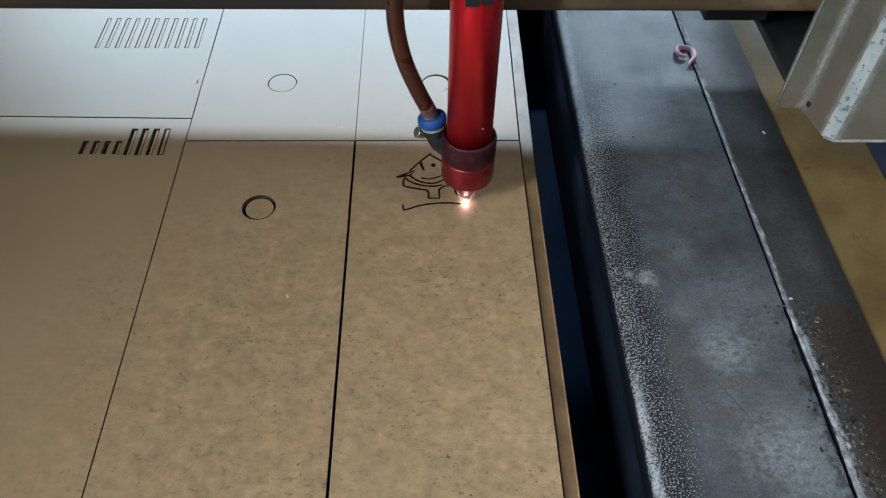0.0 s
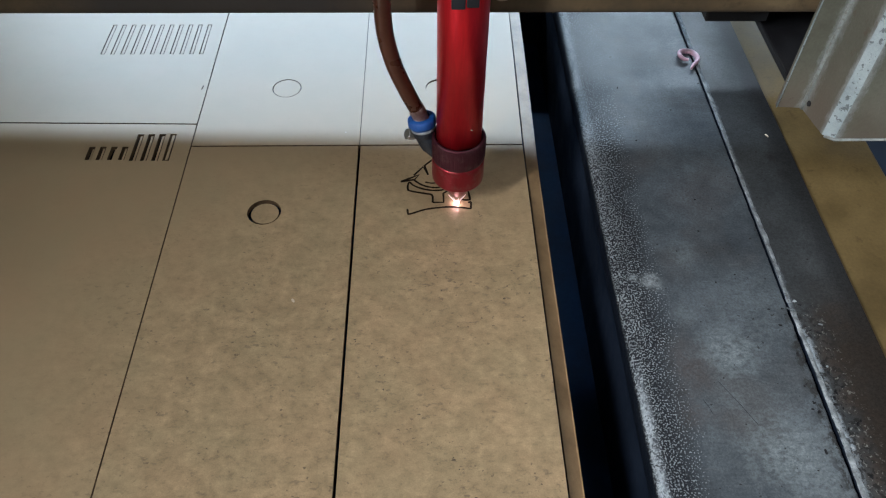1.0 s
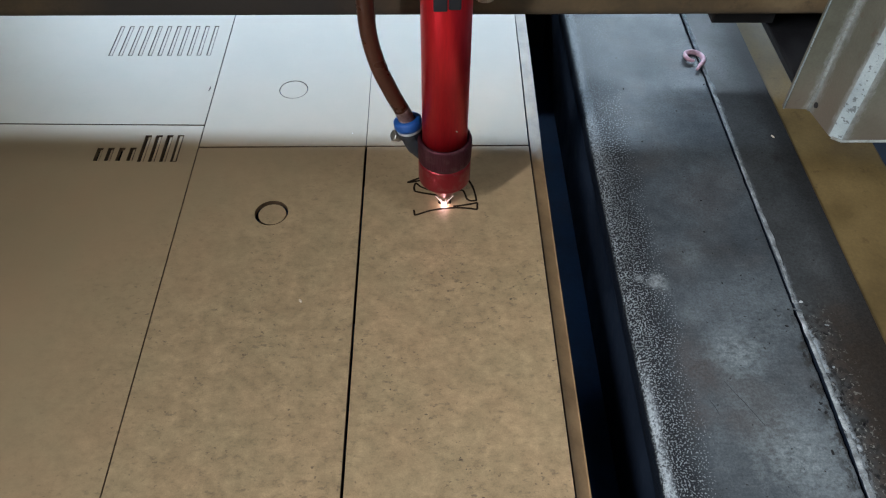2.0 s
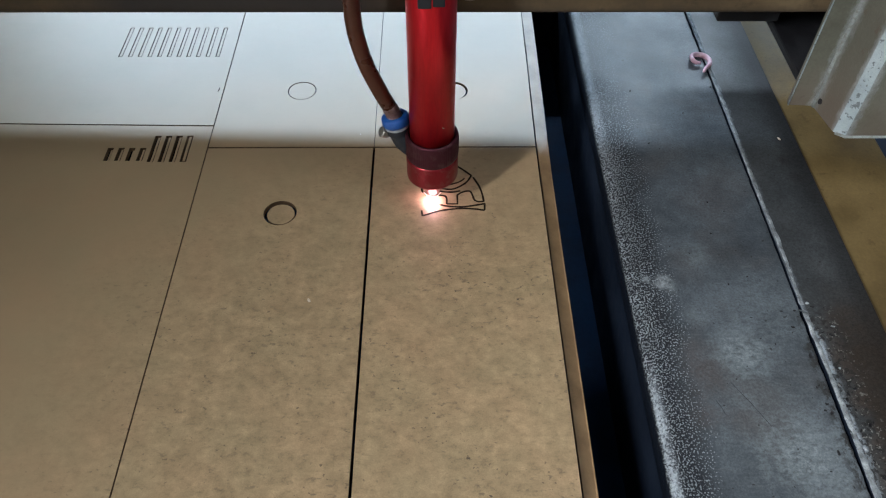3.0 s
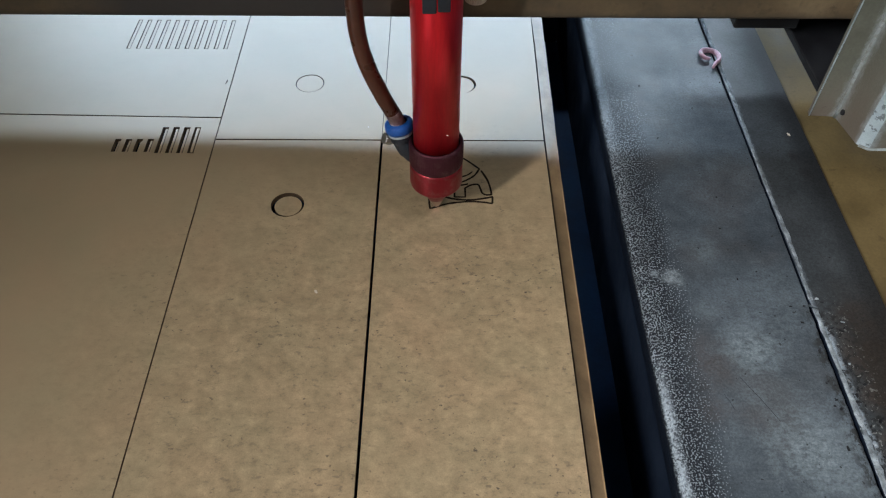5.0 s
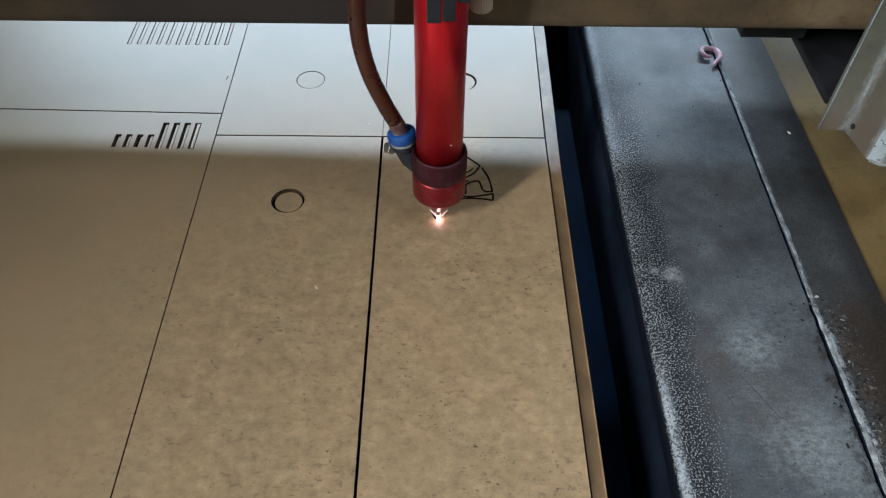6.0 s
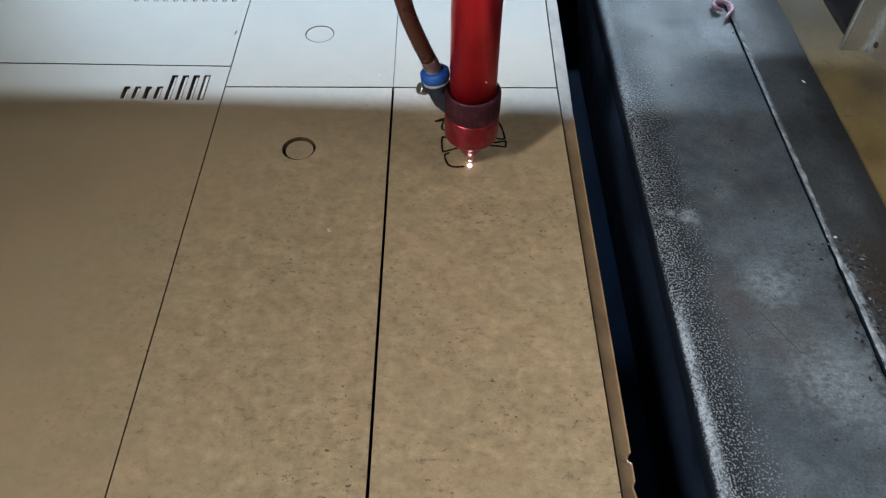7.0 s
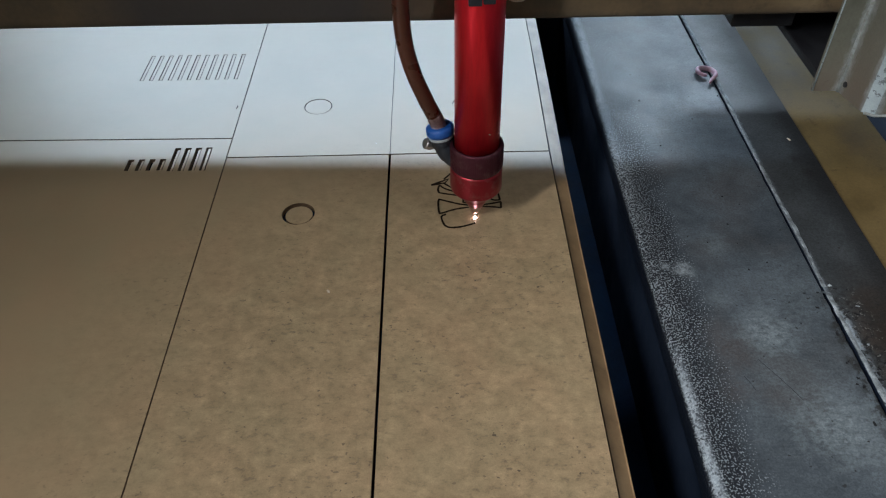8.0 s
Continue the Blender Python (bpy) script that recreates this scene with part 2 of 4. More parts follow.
def red_metal(name, base, rough, dust=0.0):
    m = material(name, base, rough, 0.72, 0.5)
    p = own_place(m, (1, 1, 0.12))
    brushed = noise_of(m, p, 900, 3, 0.6)
    c = mix(m, 0.35, base, ramp(m, brushed, (0.3, 0.75), (0.7, 1.2)), "MULTIPLY")
    d = ramp(m, noise_of(m, own_place(m), 160, 4, 0.65), (0.5, 0.0), (0.75, 1.0))
    c = mix(m, times(m, d, dust), c, (0.30, 0.24, 0.22))
    return finish(m, c, ramp(m, noise_of(m, own_place(m), 220, 3), (0.3, rough - 0.03), (0.7, rough + 0.05)), brushed, 0.00002)


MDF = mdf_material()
MDF_CORE = worn_paint("mdf_scorched_edge", (0.05, 0.03, 0.018), (0.10, 0.062, 0.035), (0.2, 0.13, 0.075), 220)
CHAR = worn_paint("charred_mdf", (0.006, 0.004, 0.003), (0.014, 0.009, 0.006), (0.035, 0.022, 0.014), 400)
# fibreboard tone darkened for the strip: the panel's shade put into the colour
STRIP = worn_paint("shaded_mdf_strip", (0.165, 0.105, 0.054), (0.250, 0.163, 0.085), (0.330, 0.225, 0.122), 70, (0.36, 0.42))
STRIP.node_tree.nodes["Principled BSDF"].inputs["Specular IOR Level"].default_value = 1.0
STEEL = steel_material()
SEAM = worn_paint("seam_filler", (0.055, 0.062, 0.068), (0.26, 0.30, 0.335), (0.58, 0.645, 0.71), 150, (0.5, 0.8), False, (0.03, 0.03, 0.032), (0.55, 0.64))
CHANNEL = worn_paint("blue_channel_paint", (0.0037, 0.0180, 0.048), (0.0053, 0.028, 0.077), (0.0080, 0.040, 0.103), 20, (0.55, 0.75))
DARK = worn_paint("black_blue_machine_paint", (0.005, 0.0085, 0.016), (0.0095, 0.0155, 0.029), (0.0165, 0.026, 0.046), 24, (0.45, 0.7))
OCHRE = worn_paint("ochre_machine_paint", (0.070, 0.050, 0.021), (0.128, 0.092, 0.039), (0.178, 0.130, 0.057), 22, (0.45, 0.7), False, (0.070, 0.048, 0.021))
RUST = worn_paint("brown_stained_beam", (0.045, 0.034, 0.022), (0.105, 0.074, 0.040), (0.18, 0.135, 0.078), 16, (0.5, 0.75), True, (0.03, 0.022, 0.014))
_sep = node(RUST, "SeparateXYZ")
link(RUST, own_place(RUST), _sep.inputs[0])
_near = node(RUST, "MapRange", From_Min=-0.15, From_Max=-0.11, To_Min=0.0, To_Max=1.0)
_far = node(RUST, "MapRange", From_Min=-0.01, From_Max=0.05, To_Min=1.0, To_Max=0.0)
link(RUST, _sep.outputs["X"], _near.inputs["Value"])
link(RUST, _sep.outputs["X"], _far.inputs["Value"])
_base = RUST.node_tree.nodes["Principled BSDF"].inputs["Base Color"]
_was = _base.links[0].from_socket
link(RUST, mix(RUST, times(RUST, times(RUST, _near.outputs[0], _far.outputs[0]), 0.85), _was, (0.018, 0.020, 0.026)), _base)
BLACK = worn_paint("black_painted_steel", (0.006, 0.006, 0.008), (0.012, 0.013, 0.016), (0.025, 0.026, 0.03), 40, (0.4, 0.6), True)
GREY = worn_paint("grey_green_worn_paint", (0.074, 0.077, 0.062), (0.113, 0.119, 0.098), (0.152, 0.158, 0.135), 34, (0.45, 0.65), True, (0.06, 0.055, 0.045), (0.64, 0.72))
GREY_BROWN = worn_paint("brown_grey_worn_paint", (0.072, 0.073, 0.059), (0.108, 0.111, 0.093), (0.15, 0.154, 0.134), 34, (0.45, 0.65), True)
BARE_FOLD = worn_paint("rubbed_fold", (0.10, 0.115, 0.115), (0.18, 0.206, 0.214), (0.27, 0.308, 0.319), 60, (0.4, 0.6), True, (0.12, 0.125, 0.10), (0.47, 0.60))
BARE = worn_paint("bare_worn_edge", (0.155, 0.200, 0.222), (0.250, 0.315, 0.350), (0.350, 0.425, 0.465), 60, (0.4, 0.6), True, (0.02, 0.02, 0.024), (0.575, 0.605))


def rubbed(mat, axis, centre, near, far, most=1.0):
    """Paint rubbed to pale metal round a fold, with a ragged border and dark chips, and a few brown blots."""
    p = own_place(mat)
    sep = node(mat, "SeparateXYZ")
    link(mat, p, sep.inputs[0])
    off = node(mat, "Math")
    off.operation = "SUBTRACT"
    link(mat, sep.outputs[axis], off.inputs[0])
    off.inputs[1].default_value = centre
    dist = node(mat, "Math")
    dist.operation = "ABSOLUTE"
    link(mat, off.outputs[0], dist.inputs[0])
    ragged = node(mat, "Math")
    ragged.operation = "MULTIPLY_ADD"
    link(mat, noise_of(mat, own_place(mat, (1, 1, 0.45)), 420, 5, 0.75), ragged.inputs[0])
    ragged.inputs[1].default_value = (far - near) * 2.2
    link(mat, dist.outputs[0], ragged.inputs[2])
    fade = node(mat, "MapRange", From_Min=near + (far - near) * 0.9, From_Max=far + (far - near) * 1.1, To_Min=most, To_Max=0.0)
    link(mat, ragged.outputs[0], fade.inputs["Value"])
    base = mat.node_tree.nodes["Principled BSDF"].inputs["Base Color"]
    c = base.links[0].from_socket
    blot = ramp(mat, noise_of(mat, p, 95, 5, 0.7), (0.62, 0.0), (0.72, 0.6))
    c = mix(mat, blot, c, (0.085, 0.060, 0.040))
    c = mix(mat, fade.outputs[0], c, ramp(mat, noise_of(mat, p, 260, 4, 0.7), (0.35, (0.165, 0.195, 0.207)), (0.65, (0.315, 0.356, 0.375))))
    chips = ramp(mat, noise_of(mat, own_place(mat, (1.3, 1.3, 0.8)), 330, 3, 0.6), (0.66, 0.0), (0.69, 0.9))
    link(mat, mix(mat, times(mat, chips, fade.outputs[0]), c, (0.02, 0.02, 0.024)), base)


def creeping_stain(mat, z0, z1, tint=(0.105, 0.078, 0.062), most=0.75):
    """A stain that creeps up from a plate's lower edge, with a ragged border."""
    sep = node(mat, "SeparateXYZ")
    link(mat, own_place(mat), sep.inputs[0])
    creep = node(mat, "Math")
    creep.operation = "MULTIPLY_ADD"
    link(mat, noise_of(mat, own_place(mat, (1, 1, 0.6)), 70, 5, 0.65), creep.inputs[0])
    creep.inputs[1].default_value = (z1 - z0) * 1.1
    link(mat, sep.outputs["Z"], creep.inputs[2])
    foot = node(mat, "MapRange", From_Min=z0 + (z1 - z0) * 0.4, From_Max=z1 + (z1 - z0) * 0.5, To_Min=most, To_Max=0.0)
    link(mat, creep.outputs[0], foot.inputs["Value"])
    base = mat.node_tree.nodes["Principled BSDF"].inputs["Base Color"]
    link(mat, mix(mat, foot.outputs[0], base.links[0].from_socket, tint), base)


def dark_drips(mat, tint, most):
    """Narrow dark runs down an upright face."""
    run = ramp(mat, noise_of(mat, own_place(mat, (1.0, 1.0, 0.12)), 45, 4, 0.6), (0.60, 0.0), (0.68, most))
    base = mat.node_tree.nodes["Principled BSDF"].inputs["Base Color"]
    link(mat, mix(mat, run, base.links[0].from_socket, tint), base)


creeping_stain(RUST, 0.1085, 0.1135, (0.020, 0.017, 0.014), 0.9)
dark_drips(RUST, (0.040, 0.030, 0.020), 0.6)
creeping_stain(GREY, 0.112, 0.140)
creeping_stain(GREY_BROWN, 0.112, 0.150)
rubbed(GREY, "X", 0.1984, 0.0022, 0.0052)
rubbed(GREY_BROWN, "Y", -0.0735, 0.0010, 0.0038)
rubbed(GREY_BROWN, "Y", -0.0530, 0.0006, 0.0055, 0.8)
RED = red_metal("red_anodised_tube", (0.74, 0.020, 0.038), 0.31)
RED_CAP = red_metal("red_anodised_nozzle", (0.25, 0.016, 0.026), 0.36, 0.28)
COLLAR = red_metal("dusty_maroon_collar", (0.075, 0.018, 0.030), 0.5, 0.25)
HOSE = worn_paint("brown_translucent_hose", (0.036, 0.010, 0.006), (0.062, 0.018, 0.010), (0.088, 0.027, 0.015), 40, (0.22, 0.38), True)
# scuffs, and the hose end's glint put into the pale colour
HOSE_SCUFF_GLINT = worn_paint("hose_scuff_glint", (0.055, 0.020, 0.015), (0.20, 0.135, 0.135), (0.68, 0.62, 0.66), 120, (0.35, 0.6), True)
BLUE = worn_paint("blue_plastic", (0.006, 0.060, 0.27), (0.009, 0.085, 0.36), (0.018, 0.12, 0.43), 200, (0.3, 0.5), True)
RING_GREY = worn_paint("pale_grey_plastic", (0.20, 0.24, 0.28), (0.30, 0.35, 0.40), (0.38, 0.43, 0.48), 200, (0.4, 0.6), True)
NAVY = worn_paint("black_blue_plastic", (0.006, 0.009, 0.015), (0.010, 0.015, 0.024), (0.018, 0.025, 0.038), 200, (0.35, 0.55), True)
TIP = material("bright_nozzle_metal", (0.55, 0.42, 0.36), 0.32, 1.0)
NICKEL = material("dull_nickel", (0.42, 0.42, 0.41), 0.4, 1.0)
PINK = worn_paint("pink_rubber", (0.70, 0.40, 0.53), (0.83, 0.53, 0.66), (0.92, 0.72, 0.81), 300, (0.28, 0.42))
CHIP = worn_paint("pale_wood_chip", (0.5, 0.42, 0.33), (0.66, 0.58, 0.48), (0.75, 0.7, 0.62), 900)
KNOB = worn_paint("cream_plastic", (0.34, 0.28, 0.21), (0.46, 0.39, 0.31), (0.54, 0.47, 0.39), 120, (0.4, 0.6), True)
WALL = worn_paint("grey_hall_plaster", (0.10, 0.10, 0.096), (0.14, 0.14, 0.132), (0.18, 0.18, 0.17), 2)
FLOOR = worn_paint("concrete", (0.13, 0.13, 0.125), (0.18, 0.18, 0.17), (0.24, 0.235, 0.22), 3)


for dull, gloss in ((OCHRE, 0.22), (CHAR, 0.1), (CHANNEL, 0.12), (DARK, 0.15), (BLACK, 0.3)):
    dull.node_tree.nodes["Principled BSDF"].inputs["Specular IOR Level"].default_value = gloss


def glow_material(name, colour, strength):
    m = material(name, colour, 0.5)
    b = m.node_tree.nodes["Principled BSDF"]
    b.inputs["Emission Color"].default_value, b.inputs["Emission Strength"].default_value = (*colour, 1), strength
    return m


SPARK = glow_material("laser_spark", (1.0, 0.64, 0.70), 52)
RAY = glow_material("laser_ray", (1.0, 0.70, 0.70), 1.0)
PLUME = glow_material("laser_plume", (1.0, 0.58, 0.70), 90)


# ---- building helpers ----
def part(name, bm, mat, parent=None, label="", smooth=False):
    """Links a bmesh as one mesh object, under a thing or a part where one is given."""
    me = bpy.data.meshes.new(name)
    bmesh.ops.recalc_face_normals(bm, faces=bm.faces[:])
    bm.to_mesh(me)
    bm.free()
    for one in mat if isinstance(mat, (list, tuple)) else (mat,):
        me.materials.append(one)
    if smooth:
        me.polygons.foreach_set("use_smooth", [True] * len(me.polygons))
    ob = new(name, me)
    ob.parent = parent
    return tagged(ob, label)


def thing(name, label, category, group="", kind=""):
    return tagged(new(name), label, category, group, kind)


def box(x0, x1, y0, y1, z0, z1, bevel=0.0, segments=2, bm=None):
    bm = bm or bmesh.new()
    made = bmesh.ops.create_cube(bm, size=1, matrix=Matrix.Translation(((x0 + x1) / 2, (y0 + y1) / 2, (z0 + z1) / 2)) @ Matrix.Diagonal((x1 - x0, y1 - y0, z1 - z0, 1)))
    if bevel:
        edges = {e for v in made["verts"] for e in v.link_edges}
        bmesh.ops.bevel(bm, geom=list(edges), offset=bevel, segments=segments, profile=0.5, affect="EDGES")
    return bm


def lathe(profile, steps=64, m=None, bm=None):
    """Turns (radius, height) points round the z axis; the ends close where the radius is nought."""
    bm = bm or bmesh.new()
    rings = []
    for r, z in profile:
        if r < 1e-7:
            rings.append([bm.verts.new((0, 0, z))])
        else:
            rings.append([bm.verts.new((r * math.cos(2 * math.pi * k / steps), r * math.sin(2 * math.pi * k / steps), z)) for k in range(steps)])
    for a, b in zip(rings, rings[1:]):
        for k in range(steps):
            j = (k + 1) % steps
            if len(a) == 1 and len(b) > 1:
                bm.faces.new((a[0], b[k], b[j]))
            elif len(b) == 1 and len(a) > 1:
                bm.faces.new((a[k], a[j], b[0]))
            elif len(a) > 1:
                bm.faces.new((a[k], a[j], b[j], b[k]))
    if m is not None:
        bmesh.ops.transform(bm, matrix=m, verts=bm.verts[:])
    return bm


def sweep(points, radius, steps=20, bm=None, flat=1.0):
    """A round bar along points, with closed ends; radius may be a list."""
    bm = bm or bmesh.new()
    pts = [Vector(p) for p in points]
    radii = radius if isinstance(radius, (list, tuple)) else [radius] * len(pts)
    rings, up = [], Vector((0.13, 0.97, 0.2))
    for i, p in enumerate(pts):
        d = (pts[min(i + 1, len(pts) - 1)] - pts[max(i - 1, 0)]).normalized()
        u = (up - up.dot(d) * d).normalized()
        w = d.cross(u)
        up = u
        rings.append([bm.verts.new(p + radii[i] * (math.cos(2 * math.pi * k / steps) * w + flat * math.sin(2 * math.pi * k / steps) * u)) for k in range(steps)])
    for a, b in zip(rings, rings[1:]):
        for k in range(steps):
            bm.faces.new((a[k], a[(k + 1) % steps], b[(k + 1) % steps], b[k]))
    bm.faces.new(rings[0][::-1])
    bm.faces.new(rings[-1])
    return bm


def smooth_line(points, n=8):
    """Points along a soft curve through the given ones."""
    p = [Vector(q) for q in points]
    p = [2 * p[0] - p[1], *p, 2 * p[-1] - p[-2]]
    out = []
    for a, b, c, d in zip(p, p[1:], p[2:], p[3:]):
        for k in range(n):
            t = k / n
            out.append(0.5 * (2 * b + (c - a) * t + (2 * a - 5 * b + 4 * c - d) * t * t + (3 * b - a - 3 * c + d) * t ** 3))
    return [*out, p[-2]]


def sheet(outline, holes, top, bottom, bm=None):
    """A flat plate: an outline with holes, filled above and below, with its side walls (second material)."""
    bm = bmesh.new()
    loops = []
    for loop in (outline, *holes):
        vs = [bm.verts.new((x, y, top)) for x, y in loop]
        loops.append([bm.edges.new((a, b)) for a, b in zip(vs, vs[1:] + vs[:1])])
    edges = [e for loop in loops for e in loop]
    bmesh.ops.triangle_fill(bm, use_beauty=True, use_dissolve=False, edges=edges, normal=(0, 0, 1))
    faces = bm.faces[:]
    made = bmesh.ops.extrude_face_region(bm, geom=faces)
    for v in made["geom"]:
        if isinstance(v, bmesh.types.BMVert):
            v.co.z = bottom
    for f in bm.faces:
        zs = [v.co.z for v in f.verts]
        f.material_index = 1 if max(zs) - min(zs) > 1e-6 else 0
    return bm


def rect(x0, x1, y0, y1):
    return [(x0, y0), (x1, y0), (x1, y1), (x0, y1)]


def circle(x, y, r, n=48):
    return [(x + r * math.cos(2 * math.pi * k / n), y + r * math.sin(2 * math.pi * k / n)) for k in range(n)]


def ribbon(points, width, top=0.00018, thick=0.0004):
    """A flat charred line of some depth along points on the board."""
    bm = bmesh.new()
    pts = [Vector((x, y, 0)) for x, y in points]
    rows = []
    rnd = random.Random(len(pts) * 7 + int(1e5 * abs(pts[0].x)))
    for i, p in enumerate(pts):
        d = (pts[min(i + 1, len(pts) - 1)] - pts[max(i - 1, 0)]).normalized()
        s = Vector((-d.y, d.x, 0)) * width * 0.5 * rnd.uniform(0.85, 1.15)
        rows.append([bm.verts.new(p + s + Vector((0, 0, top))), bm.verts.new(p - s + Vector((0, 0, top))), bm.verts.new(p - s + Vector((0, 0, top - thick))), bm.verts.new(p + s + Vector((0, 0, top - thick)))])
    for a, b in zip(rows, rows[1:]):
        for k in range(4):
            bm.faces.new((a[k], a[(k + 1) % 4], b[(k + 1) % 4], b[k]))
    bm.faces.new(rows[0])
    bm.faces.new(rows[-1][::-1])
    return bm


# ---- the hall and the machine's bed ----
def opening_wall(name, label, span, hole, turned=False):
    """A wall (x0, x1, y0, y1, z0, z1) with a window opening (from, to, bottom, top) through it; turned: it runs along y."""
    x0, x1, y0, y1, z0, z1 = span
    a, b, c, d = hole
    if turned:
        bm = box(x0, x1, y0, a, z0, z1)
        box(x0, x1, b, y1, z0, z1, bm=bm)
        box(x0, x1, a, b, z0, c, bm=bm)
        box(x0, x1, a, b, d, z1, bm=bm)
    else:
        bm = box(x0, a, y0, y1, z0, z1)
        box(b, x1, y0, y1, z0, z1, bm=bm)
        box(a, b, y0, y1, z0, c, bm=bm)
        box(a, b, y0, y1, d, z1, bm=bm)
    return tagged(part(name, bm, WALL), label, "wall", kind="structure")


slab = box(-1.3, 3, -2.6, 0.45, -1.0, -0.9)
box(-2.5, 3, 0.45, 2.4, -1.0, -0.9, bm=slab)
tagged(part("floor", slab, FLOOR), "grey concrete workshop floor", "floor", kind="structure")
roof = box(-1.3, 0.5, -2.4, 0.45, 2.6, 2.75)
box(-2.5, 0.5, 0.45, 2.4, 2.6, 2.75, bm=roof)
box(1.8, 3, -2.4, 2.4, 2.6, 2.75, bm=roof)
box(0.5, 1.8, -2.4, -1.5, 2.6, 2.75, bm=roof)
box(0.5, 1.8, -0.2, 2.4, 2.6, 2.75, bm=roof)
tagged(part("ceiling", roof, WALL), "grey workshop ceiling with an opening above the fill light", "ceiling", kind="structure")
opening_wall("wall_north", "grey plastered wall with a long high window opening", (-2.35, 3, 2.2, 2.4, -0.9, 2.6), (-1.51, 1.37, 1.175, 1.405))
# added wall: its sill and jamb dim the side light towards the left
opening_wall("side_light_wall", "unseen grey wall whose opening trims the side light", (-1.3, -1.15, -2.4, 0.45, -0.9, 2.6), (-2.35, -1.215, 0.82, 2.40), True)
tagged(part("wall_bay_south", box(-2.35, -1.3, 0.45, 0.60, -0.9, 2.6), WALL), "grey plastered wall of the side bay", "wall", kind="structure")
tagged(part("wall_bay_west", box(-2.5, -2.35, 0.45, 2.4, -0.9, 2.6), WALL), "grey plastered wall of the side bay", "wall", kind="structure")
tagged(part("wall_south", box(-1.3, 3, -2.6, -2.4, -0.9, 2.6), WALL), "grey plastered workshop wall", "wall", kind="structure")
tagged(part("wall_east", box(3.0, 3.1, -2.4, 2.4, -0.9, 2.6), WALL), "grey plastered workshop wall", "wall", kind="structure")

bed = thing("machine_bed", "dark blue steel bed of a laser cutting machine", "machine bed")
part("tray", box(-1.0, 0.20, -0.9, 1.2, -0.12, -0.075, 0.002), CHANNEL, bed, "blue painted tray")
part("side_tray", box(0.2005, 0.95, -0.9, 1.2, -0.36, -0.31, 0.002), DARK, bed)
part("base", box(-0.95, 0.20, -0.85, 1.15, -0.9, -0.121, 0.004), DARK, bed)
for k in range(16):
    y = -0.80 + k * 0.12
    part("support_bar", box(-0.95, 0.094, y, y + 0.004, -0.0745, -0.0032), DARK, bed)
# added block that keeps the high window's light off the far channel
part("channel_shade_block", box(0.0940, 0.1370, 0.212, 0.222, -0.0745, -0.0120, 0.001), DARK, bed, "black block added to shade the channel")
part("bar_carrier", box(0.088, 0.0935, -0.85, 1.15, -0.0745, -0.0205, 0.001), DARK, bed)


